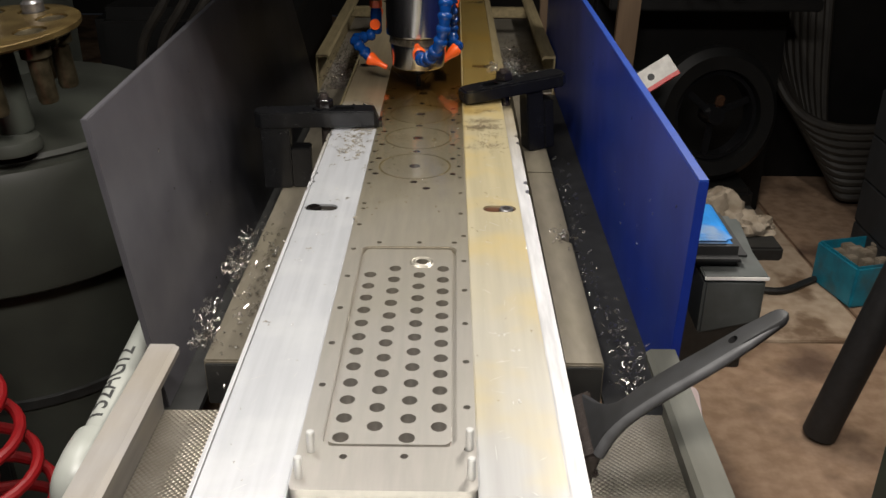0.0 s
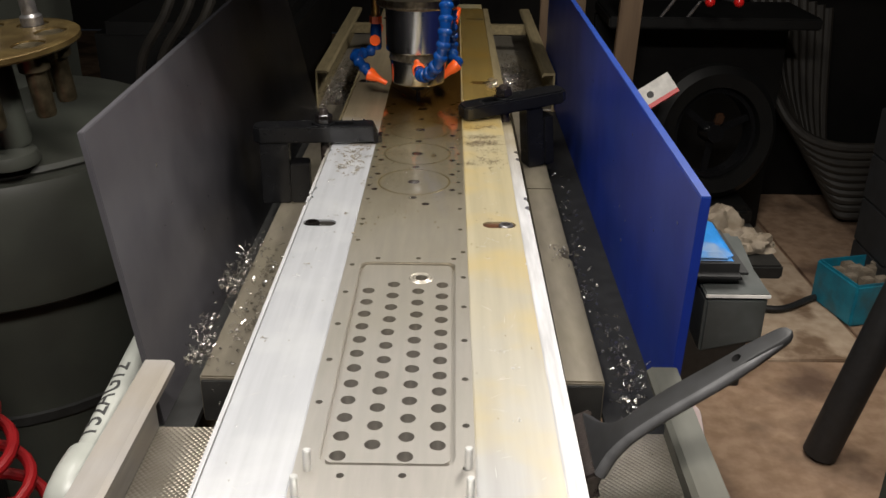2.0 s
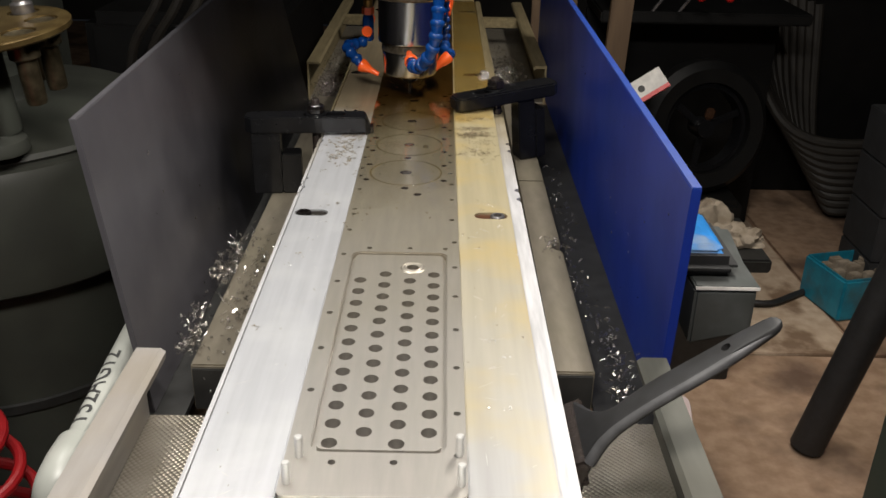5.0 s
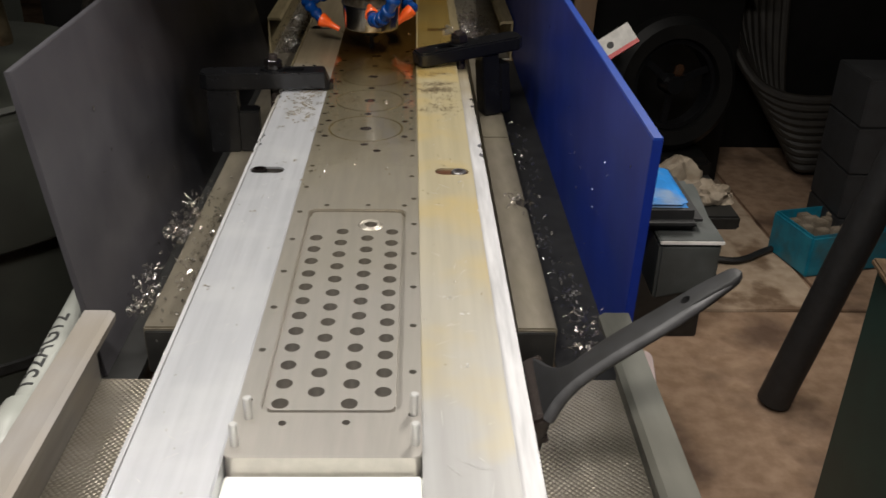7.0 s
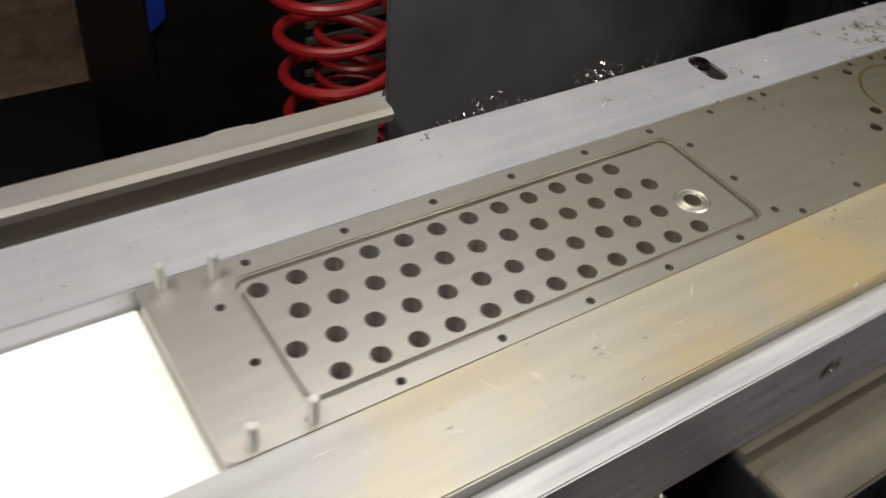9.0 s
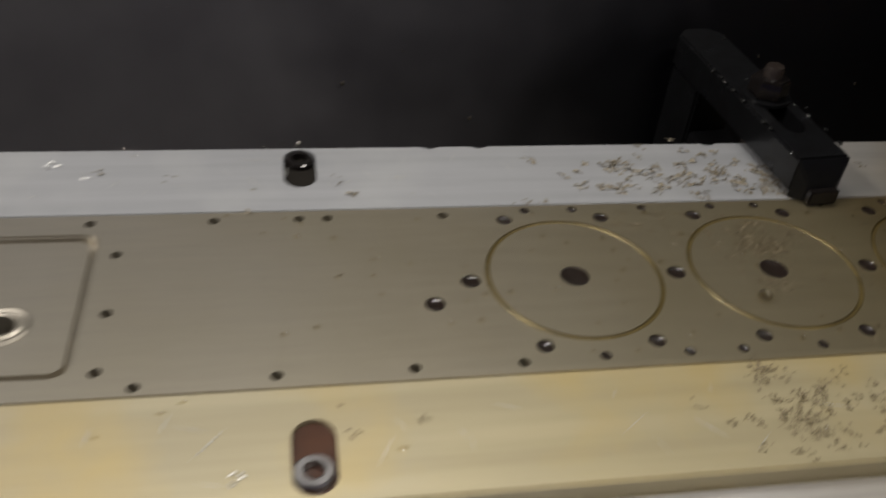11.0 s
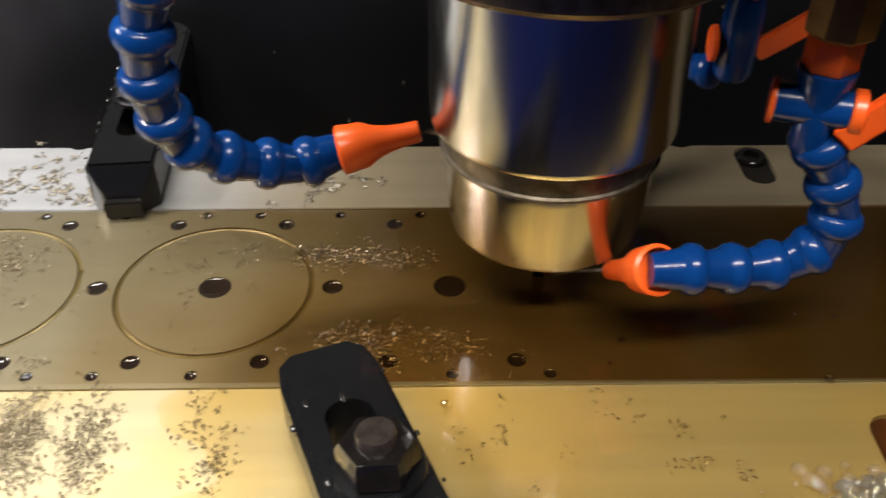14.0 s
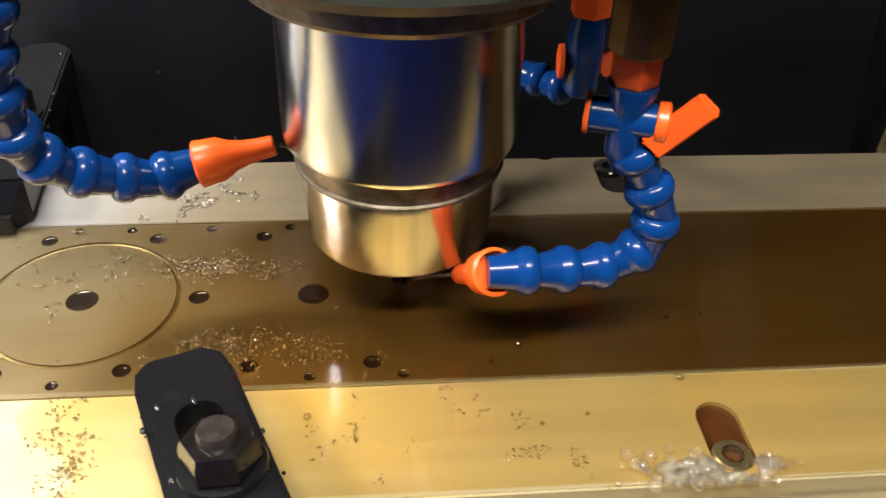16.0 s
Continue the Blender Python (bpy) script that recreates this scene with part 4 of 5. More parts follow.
part("ferrule", hexa([(0.1665, -0.611, 0.930), (0.1765, -0.611, 0.924), (0.1765, -0.517, 0.924), (0.1665, -0.517, 0.930)],
                     [(0.1685, -0.611, 0.962), (0.1880, -0.611, 0.972), (0.1880, -0.517, 0.972), (0.1685, -0.517, 0.962)], 0.003), STUDTOP, brush, "brown oily metal ferrule")
part("ferrule_rib", box(0.1775, 0.1850, -0.6115, -0.5165, 0.9415, 0.9465, 0.0018), STUDTOP, brush, "pressed ferrule rib")
# packed black bristles down to the tray also stand in for the brush's shadow
bb = None
rnd = random.Random(5)
for i in range(300):
    x, y = rnd.uniform(0.1672, 0.1760), rnd.uniform(-0.608, -0.520)
    bb = tube([(x, y, 0.932), (x + rnd.uniform(-0.001, 0.002), y + rnd.uniform(-0.002, 0.002), 0.900), (x + rnd.uniform(-0.001, 0.005), y + rnd.uniform(-0.004, 0.004), 0.8642)], 0.0012, 4, bb)
part("bristles_and_shade", bb, RUBBER, brush)

# ---- pipe with printed mark ----
pipe = thing("plastic_pipe", "white plastic pipe with printed mark and rounded elbow end", "pipe")
pa, pb = Vector((-0.296, -0.545, 0.905)), Vector((-0.312, -0.20, 0.912))
part("tube", tube([pa, pb], 0.0135, 24), PVC, pipe)
part("elbow", tube(spline([pa + Vector((0, 0.022, 0)), pa + Vector((0, -0.012, 0)), pa + Vector((-0.004, -0.028, -0.016)), pa + Vector((-0.006, -0.03, -0.06))], 8), 0.0205, 24), PVC, pipe, "white rounded pipe elbow")
fc = bpy.data.curves.new("mark", "FONT")
fc.body, fc.size, fc.extrude, fc.align_y = "152AG12", 0.034, 0.0002, "CENTER"
fo = new("printed_mark", fc)
bpy.context.view_layer.update()
fm = bpy.data.meshes.new_from_object(fo.evaluated_get(bpy.context.evaluated_depsgraph_get()))
bpy.data.objects.remove(fo)
fm.materials.clear()
fm.materials.append(INK)
tb = bmesh.new()
tb.from_mesh(fm)
bmesh.ops.triangulate(tb, faces=tb.faces)
for _ in range(2):
    bmesh.ops.subdivide_edges(tb, edges=tb.edges[:], cuts=1, use_grid_fill=True)
tb.to_mesh(fm)
tb.free()
for v in fm.vertices:
    # wrap the letters round the tube
    a = v.co.y / 0.0139
    rr = 0.0139 + v.co.z
    v.co = (v.co.x, rr * math.sin(a), rr * math.cos(a))
mk = new("printed_mark", fm)
mk.parent = pipe
ax = (pb - pa).normalized()
sd = Vector((0, 0, 1)).cross(ax).normalized()
upv = ax.cross(sd)
rotm = Matrix((ax, sd, upv)).transposed().to_4x4()
mk.matrix_basis = Matrix.Translation(pa + ax * 0.040) @ rotm @ pose(0, 0, 0, -25, 0, 0)
part("pipe_clip", box(-0.330, -0.280, -0.30, -0.285, 0.0, 0.8915, 0.003), DARKCAST, pipe)

# ---- coiled air hose ----
coil = thing("coiled_air_hose", "red coiled plastic air hose hanging in loops", "air hose")
cp = []
for k in range(11 * 24 + 1):
    a = 2 * math.pi * k / 24
    z = 0.49 + 0.053 * k / 24
    lean = 0.28 * (z - 0.66)
    cp.append((-0.595 + 0.078 * math.cos(a) - lean, -0.262 + 0.078 * math.sin(a), z))
part("coil", tube(cp, 0.0083, 10), COILRED, coil)
cp = []
for k in range(8 * 24 + 1):
    a = 2 * math.pi * k / 24 + 1
    cp.append((-0.68 + 0.060 * math.cos(a), -0.20 + 0.060 * math.sin(a), 0.50 + 0.034 * k / 24))
part("coil", tube(cp, 0.0062, 8), COILRED, coil)
part("hanger", tube([(-0.72, -0.262, 1.07), (-0.78, -0.2, 1.35), (-0.88, 0.30, 1.5)], 0.005, 8), RUBBER, coil)
part("fitting", lathe([(0.006, 0), (0.008, 0.002), (0.008, 0.03), (0.005, 0.04)], 12, m=Matrix.Translation((-0.62, -0.145, 0.80))), BRASS, coil)
part("thin_line", tube(spline([(-0.62, -0.145, 0.845), (-0.66, -0.20, 0.95), (-0.76, -0.22, 1.0), (-0.845, -0.2, 1.1)], 6), 0.004, 8), RUBBER, coil)

# ---- left: grey-green machine with tool disc ----
mach = thing("round_machine", "rounded grey-green painted machine casting", "machine")
part("body", lathe([(0.0, 0.0), (0.30, 0.0), (0.30, 0.735), (0.330, 0.740), (0.338, 0.746), (0.340, 0.756), (0.336, 0.925), (0.326, 0.951), (0.318, 0.954), (0.317, 0.960), (0.322, 0.966), (0.318, 0.974), (0.290, 0.986), (0.16, 0.998), (0.118, 1.004), (0.112, 1.012), (0.108, 1.045), (0.0, 1.048)], 56,
                   m=Matrix.Translation((-0.80, 0.36, 0))), CASING, mach)
part("rim", lathe([(0.298, 0.50), (0.306, 0.503), (0.306, 0.520), (0.298, 0.523)], 48, m=Matrix.Translation((-0.80, 0.36, 0))), DARKCAST, mach, "dark seam ring")
part("collar", lathe([(0.048, 0.984), (0.050, 0.990), (0.046, 1.004), (0.032, 1.012), (0.030, 1.014)], 36, m=Matrix.Translation((-0.640, 0.10, 0))), PAINT, mach, "round collar under the tool disc")
part("cover_plate", box(-0.86, -0.74, 0.050, 0.0655, 0.25, 0.42, 0.003), DARKCAST, mach)
disc = thing("tool_carousel", "oily brass-coloured tool disc with round pockets and tool holders", "tool changer", pose(-0.640, 0.10, 1.168, 3, -4, 0))
db = lathe([(0.135, -0.005), (0.138, -0.002), (0.138, 0.005), (0.135, 0.007)], 64)
pockets = [(0.095 * math.cos(radians(a)), 0.095 * math.sin(radians(a))) for a in range(20, 380, 45)]
part("disc", carve(db, [drilled(pockets, 0.024, -0.02, 0.02, 28)]), YELLOWDISC, disc)
for x, y in pockets:
    part("holder", lathe([(0.013, -0.10), (0.015, -0.095), (0.015, -0.035), (0.022, -0.03), (0.022, -0.006), (0.0225, 0.004), (0.018, 0.006), (0.0, -0.004)], 24, m=Matrix.Translation((x, y, 0))), HOLDER, disc)
for x, y in pockets[1:3]:
    part("tool", lathe([(0.017, 0.0062), (0.017, 0.02), (0.012, 0.024), (0.012, 0.05), (0.0, 0.05)], 24, m=Matrix.Translation((x, y, 0))), BOLT, disc, "steel tool shank")
part("post", lathe([(0.028, -0.156), (0.03, -0.150), (0.03, -0.0055)], 24), PAINT, disc)
for i in range(5):
    x = -0.66 + 0.045 * i
    cab = thing("machine_cable", "dark drooping cable behind the sheet", "cable")
    part("cable", tube(spline([(x, 0.95, 0.3), (x - 0.02, 0.85, 0.9), (x + 0.10, 0.80, 1.15), (x + 0.16, 0.9, 1.6)], 8), 0.011, 8), HOSEGREY, cab)
cab = thing("control_cabinet", "dark control cabinet with cooling slots and blue panel", "cabinet")
part("body", box(-1.35, -0.86, -0.45, 0.10, 0.0, 1.35, 0.01), BACKDARK, cab)
for i in range(14):
    part("vent_slat", box(-0.859, -0.852, -0.20, 0.04, 0.55 + 0.03 * i, 0.565 + 0.03 * i, 0.002), PAINT, cab)
part("blue_panel", hexa([(-0.859, -0.449, 0.72), (-0.85, -0.449, 0.72), (-0.85, -0.425, 0.74), (-0.859, -0.425, 0.74)], [(-0.859, -0.449, 1.2), (-0.85, -0.449, 1.2), (-0.85, -0.43, 1.2), (-0.859, -0.43, 1.2)]), BLUE, cab)

# ---- right: clutter on the shop floor ----
sw = thing("tool_box", "grey metal box with a blue and black lid part on top", "box")
part("body", hexa([(0.395, -0.16, 0.815), (0.478, -0.16, 0.835), (0.50, 0.05, 0.835), (0.40, 0.05, 0.815)], [(0.395, -0.16, 0.900), (0.478, -0.16, 0.900), (0.50, 0.05, 0.900), (0.40, 0.05, 0.900)], 0.004), GREYBOX, sw)
part("rim", box(0.395, 0.482, -0.159, 0.045, 0.9005, 0.906, 0.002), GREYBOX, sw)
part("insert", box(0.335, 0.458, -0.14, 0.03, 0.9062, 0.936, 0.013), RUBBER, sw, "black plastic insert")
part("pale_rim", box(0.395, 0.481, -0.1605, -0.1595, 0.9012, 0.9058), CARD, sw, "worn pale rim")
part("lid", hexa([(0.335, -0.128, 0.9365), (0.446, -0.128, 0.9365), (0.446, 0.018, 0.9365), (0.335, 0.018, 0.9365)], [(0.335, -0.108, 0.956), (0.424, -0.108, 0.951), (0.424, -0.002, 0.951), (0.335, -0.002, 0.956)], 0.008), SKY_BLUE, sw, "scuffed light blue cap")
part("bracket", box(0.3605, 0.405, -0.02, 0.03, 0.745, 0.8145, 0.004), BACKDARK, sw)
part("arm", box(0.2005, 0.3604, -0.02, 0.03, 0.745, 0.785, 0.004), BACKDARK, sw)

tyre = thing("black_wheel", "black rubber wheel with red spokes leaning in the dark", "wheel", pose(0.93, 1.72, 0.545, 82, 0, 12))
part("tyre", lathe([(0.155, -0.05), (0.20, -0.055), (0.225, -0.03), (0.23, 0.0), (0.225, 0.03), (0.20, 0.055), (0.155, 0.05), (0.150, 0.0), (0.155, -0.05)], 56, close=False), BACKDARK, tyre)
part("rim", lathe([(0.149, -0.03), (0.149, 0.03), (0.135, 0.03), (0.135, -0.03), (0.149, -0.03)], 48, close=False), BLACK, tyre)
for a in (20, 140, 260):
    part("spoke", box(0.0, 0.14, -0.012, 0.012, 0.004, 0.016, 0.003), BLACK, tyre, "dark spoke", pose(0, 0, 0, 0, 0, a))
part("red_grip", box(0.03, 0.07, -0.015, 0.015, 0.02, 0.04, 0.006), RUST, tyre, "dull red grip", pose(0, 0, 0, 0, 0, 75))
part("hub", lathe([(0.03, -0.04), (0.035, 0.0), (0.03, 0.04), (0, 0.04)], 24), BLACK, tyre)
stand = thing("wheel_stand", "dark steel stand under the wheel", "stand")
part("plinth", box(0.78, 1.08, 1.60, 1.84, 0.0, 0.318, 0.02), BACKDARK, stand)
card = thing("card_box", "small white cardboard box with red stripe", "box", pose(0.690, 1.52, 0.735, 58, -32, 8))
part("carton", box(-0.055, 0.055, -0.035, 0.035, -0.012, 0.012, 0.001), CARD, card)
part("stripe", box(-0.0552, 0.0552, -0.0352, -0.022, -0.0122, 0.0122), REDPL, card, "red stripe")
part("round_mark", lathe([(0.011, 0.0121), (0.011, 0.0126), (0, 0.0126)], 20, m=Matrix.Translation((-0.025, 0.002, 0))), INK, card)
rack = thing("shelf_rack", "dark steel rack behind the wheel", "rack")
part("upright", box(0.60, 0.66, 1.56, 1.62, 0.0, 0.72, 0.004), BACKDARK, rack)
part("top", box(0.58, 1.30, 1.86, 2.20, 0.86, 0.90, 0.006), BACKDARK, rack)
part("back", box(0.58, 1.30, 2.16, 2.20, 0.0, 0.8595, 0.006), BACKDARK, rack)
for x in (0.855, 0.945):
    lv = thing("red_ball_lever", "machine lever with shiny red ball knob", "lever", Matrix.Translation((x, 1.66, 0.985)), group="red ball levers")
    part("ball", lathe([(0.016 * math.sin(math.pi * k / 12), -0.016 * math.cos(math.pi * k / 12)) for k in range(13)], 24), REDPL, lv)
    part("rod", tube([(0, 0.012, 0), (-0.05, 0.2, -0.01), (-0.10, 0.22, -0.09)], 0.006, 10), BOLT, lv)
wood = thing("wooden_board", "raw wooden board leaning upright", "board", pose(0.60, 1.80, 0.0, -3, 3, 5))
part("board", box(-0.035, 0.04, -0.012, 0.012, 0.002, 1.15, 0.003), WOOD, wood)
bw = thing("brown_panel", "dark brown wooden panel behind the blue sheet", "board", pose(0.46, 1.95, 0.0, -3, 0, 5))
part("board", box(-0.10, 0.06, -0.01, 0.01, 0.002, 1.20, 0.003), WOOD, bw)

pole = thing("leaning_pole", "black rubber-covered pole leaning over the floor", "pole", None)
part("tube", tube([(1.017, 0.679, 0.012), (1.123, 0.65, 0.563), (1.229, 0.62, 1.11)], 0.043, 20), RUBBER, pole)
bin_ = thing("teal_bin", "teal plastic bin on the floor filled with scraps", "bin", pose(1.49, 1.50, 0, 0, 0, 14))
bo = box(-0.16, 0.16, -0.11, 0.11, 0.0, 0.15, 0.008)
part("shell", carve(bo, [box(-0.148, 0.148, -0.098, 0.098, 0.012, 0.2)]), TEAL, bin_)
for i in range(14):
    x, y = rnd.uniform(-0.12, 0.12), rnd.uniform(-0.07, 0.07)
    part("scrap", box(x - 0.02, x + 0.02, y - 0.015, y + 0.015, 0.10, 0.135 + rnd.uniform(0, 0.02), 0.003), CLOTH, bin_)


def crumple(name, label, cx, cy, z, sx, sy, h, material, seed):
    b = bmesh.new()
    bmesh.ops.create_icosphere(b, subdivisions=4, radius=1)
    for v in b.verts:
        f = 1 + 0.45 * noise.noise(v.co * 1.7 + Vector((seed, 0, 0))) + 0.18 * noise.noise(v.co * 5 + Vector((0, seed, 0)))
        v.co = (cx + v.co.x * sx * f, cy + v.co.y * sy * f, z + max(-0.05, v.co.z) * h * f)
    return thing(name, label, "rag", None, b, material)


# dark block added under the rags, standing in for the wheel's shadow
bench = thing("rag_shade_block", "dark block added under the rags for the shadow there", "bench")
part("top", box(0.62, 0.96, 0.98, 1.28, 0.36, 0.40, 0.006), DARKCAST, bench)
part("side", box(0.63, 0.90, 1.0, 1.26, 0.0, 0.3595, 0.004), DARKCAST, bench)
crumple("dirty_rag", "crumpled dirty cream rag on the dark block", 0.80, 1.14, 0.405, 0.10, 0.07, 0.09, CLOTH, 3)
crumple("dirty_rag", "crumpled pale rag on the edge of the dark block", 0.91, 1.10, 0.405, 0.06, 0.05, 0.05, CLOTH, 9)
for k in range(10):
    hz = thing("floor_hose", "brown-grey hose hanging in slack loops over the floor", "hose", group="slack hoses")
    pts = [(1.22 + 0.035 * k, 2.42, 0.95 - 0.012 * k), (1.30 + 0.03 * k, 2.34, 0.62 - 0.03 * k), (1.45 + 0.02 * k, 2.24, 0.36 - 0.033 * k + 0.02), (1.75, 2.2, 0.34 - 0.032 * k), (2.3, 2.3, 0.42 - 0.038 * k)]
    part("hose", tube(spline(pts, 6), 0.021, 10), HOSEGREY, hz)
# black backing added to keep the space behind the hoses in shade
dr = thing("shade_backing", "black backing added behind the hoses for the dark there", "rack")
part("back", box(1.15, 2.8, 2.55, 2.62, 0.0, 1.5, 0.004), BACKDARK, dr)
part("rail", box(1.15, 2.8, 2.40, 2.5495, 0.93, 0.96, 0.004), BACKDARK, dr)
for k in range(4):
    c = thing("grey_carton", "dull grey carton in a stack", "carton", Matrix.Translation((1.62, 1.60, 0.16 * k)), group="stack of cartons")
    part("carton", box(-0.13, 0.10, -0.12, 0.12, 0.001, 0.158, 0.004), FARGREY, c)
cabg = thing("green_cabinet", "dark green painted steel cabinet", "cabinet", pose(1.02, -0.05, 0, 0, 0, -8))
part("body", box(-0.10, 0.5, -0.5, 0.34, 0.0, 0.62, 0.008), GREEN, cabg)
part("top", box(-0.11, 0.51, -0.51, 0.35, 0.6205, 0.635, 0.004), WOOD, cabg)
cable = thing("floor_cable", "black cable lying on the floor", "cable")
part("cable", tube(spline([(0.95, 1.55, 0.014), (1.15, 1.45, 0.014), (1.35, 1.55, 0.014), (1.6, 1.5, 0.014)], 8), 0.012, 8), RUBBER, cable)
holder = thing("plastic_strip", "pink-white plastic strip hanging under the tray rail", "strip")
blade = prism(stadium(0, 0, 0.055, 0.013), -0.0012, 0.0012, 0.0005)
part("strip", blade, PINKPL, holder, "", pose(0.3195, -0.445, 0.850, 90, 0, 90) @ pose(0, 0, 0, 0, 0, 32) @ pose(0, 0, 0, 62, 0, 0))

# ---- chips, swarf and coolant ----


def scatter(name, label, spots, material, seed, kind_w=(0.0008, 0.0022)):
    """Loose curled chips: short bent slivers lying where spots say (x, y, z, sx, sy, count, height)."""
    r = random.Random(seed)
    verts, faces = [], []
    for x, y, z, sx, sy, count, hh in spots:
        for _ in range(count):
            if _ % 6 == 0:
                gx, gy = r.gauss(x, sx), r.gauss(y, sy)
            px, py = gx + r.gauss(0, 0.0022), gy + r.gauss(0, 0.0022)
            pz = z + abs(r.gauss(0, hh)) + 0.0002
            if abs(px) < 0.010 and abs((py + 0.0625) % 0.125 - 0.0625) < 0.010:
                continue  # it would sink in a bore
            a, ln, w = r.uniform(0, 6.28), r.uniform(*kind_w) * 0.9, r.uniform(*kind_w) * 0.30
            bend, tilt = r.uniform(0.6, 2.4), r.uniform(-0.5, 0.5) if hh > 0.001 else r.uniform(-0.15, 0.15)
            b0 = len(verts)
            for k in range(4):
                t = (k / 3 - 0.5) * bend
                cx, cy = ln * math.sin(t) * 2 / bend * 0.9, ln * (1 - math.cos(t))
                for s in (-1, 1):
                    lx, ly = cx, cy + s * w
                    lz = 0.35 * w * (1 - s) + tilt * lx + 0.0003 * (k == 1 or k == 2)
                    verts.append((px + lx * math.cos(a) - ly * math.sin(a), py + lx * math.sin(a) + ly * math.cos(a), pz + max(lz, 0)))
            for k in range(3):
                faces.append((b0 + 2 * k, b0 + 2 * k + 1, b0 + 2 * k + 3, b0 + 2 * k + 2))
    me = bpy.data.meshes.new(name)
    me.from_pydata(verts, [], faces)
    me.materials.append(material)
    return tagged(new(name, me), label, "chips", kind="stuff")


def curls(name, label, spots, material, seed):
    """Tangled bright swarf: little helices."""
    r = random.Random(seed)
    b = bmesh.new()
    for x, y, z, sx, sy, count, hh in spots:
        for _ in range(count):
            o = Vector((r.gauss(x, sx), r.gauss(y, sy), z + abs(r.gauss(0, hh)) + 0.002))
            d = Vector((r.uniform(-1, 1), r.uniform(-1, 1), r.uniform(-0.2, 0.7))).normalized()
            s = d.cross(Vector((0.3, 0.5, 0.8))).normalized()
            u = d.cross(s)
            rad, turns, pitch = r.uniform(0.0008, 0.0024), r.uniform(1, 3), r.uniform(0.0015, 0.004)
            prev = None
            for k in range(int(turns * 8)):
                a = 2 * math.pi * k / 8
                p = o + rad * (math.cos(a) * s + math.sin(a) * u) + d * pitch * k / 8
                p.z = max(p.z, z + 0.0005)
                q = p + d * 0.0008
                cur = (b.verts.new(p), b.verts.new(q))
                if prev:
                    b.faces.new((prev[0], prev[1], cur[1], cur[0]))
                prev = cur
    me = bpy.data.meshes.new(name)
    b.to_mesh(me)
    b.free()
    me.materials.append(material)
    return tagged(new(name, me), label, "swarf", kind="stuff")


TOP = 1.0
scatter("bar_chips", "small dark wet chips scattered on the gold bar", [
    (0.102, 0.181, TOP, 0.010, 0.0080, 900, 0.0010), (0.100, 0.211, TOP, 0.014, 0.0045, 360, 0.0004), (0.118, 0.218, TOP, 0.008, 0.005, 170, 0.0004), (0.110, 0.091, TOP, 0.010, 0.008, 220, 0.0004),
    (0.080, 0.080, TOP, 0.004, 0.006, 50, 0.0002), (0.100, 0.10, TOP, 0.016, 0.03, 80, 0.0002), (0.106, 0.144, TOP, 0.010, 0.016, 130, 0.0003), (0.127, 0.122, TOP, 0.006, 0.03, 90, 0.0002),
    (0.126, 0.182, TOP, 0.006, 0.012, 130, 0.0003), (0.078, 0.173, TOP, 0.004, 0.006, 60, 0.0002), (0.091, 0.261, TOP, 0.010, 0.006, 90, 0.0003), (0.116, 0.270, TOP, 0.010, 0.006, 130, 0.0003),
    (0.105, 0.383, TOP, 0.010, 0.012, 40, 0.0002), (0.110, 0.472, TOP, 0.012, 0.018, 60, 0.0002), (0.095, 0.44, TOP, 0.012, 0.03, 30, 0.0002), (0.10, -0.05, TOP, 0.015, 0.05, 20, 0.0001)], DARKCHIP, 2, (0.0006, 0.0016))
scatter("plate_chips", "fine dark chips lying in coolant on the plate", [
    (-0.028, 0.128, TOP, 0.011, 0.016, 320, 0.0003), (-0.016, 0.126, TOP, 0.007, 0.008, 160, 0.0003), (0.013, 0.120, TOP, 0.006, 0.008, 70, 0.0002), (-0.045, 0.06, TOP, 0.008, 0.012, 70, 0.0002), (-0.03, 0.25, TOP, 0.016, 0.02, 160, 0.0002),
    (0.058, 0.17, TOP, 0.006, 0.008, 60, 0.0002), (0.0, 0.15, TOP, 0.02, 0.02, 60, 0.0001), (-0.01, 0.24, TOP, 0.02, 0.012, 70, 0.0002)], DARKCHIP, 3, (0.0005, 0.0016))
scatter("left_bar_chips", "small chips and pitted residue on the silver bar", [
    (-0.10, 0.11, TOP, 0.016, 0.04, 420, 0.0003), (-0.09, 0.16, TOP, 0.01, 0.012, 160, 0.0003), (-0.095, 0.30, TOP, 0.010, 0.02, 150, 0.0003), (-0.10, 0.05, TOP, 0.015, 0.05, 120, 0.0002),
    (-0.10, -0.3, TOP, 0.02, 0.2, 40, 0.0001)], RESIDUE, 4, (0.0008, 0.0026))
scatter("bright_plate_chips", "bright fine chips piled in the coolant near the cutter", [
    (-0.026, 0.318, TOP, 0.005, 0.022, 700, 0.0008), (-0.022, 0.345, TOP, 0.005, 0.02, 250, 0.0006), (0.040, 0.335, TOP, 0.006, 0.016, 700, 0.0008), (0.047, 0.365, TOP, 0.008, 0.022, 420, 0.0005), (0.02, 0.42, TOP, 0.03, 0.03, 60, 0.0003)], WETCHIP, 6, (0.0005, 0.0013))
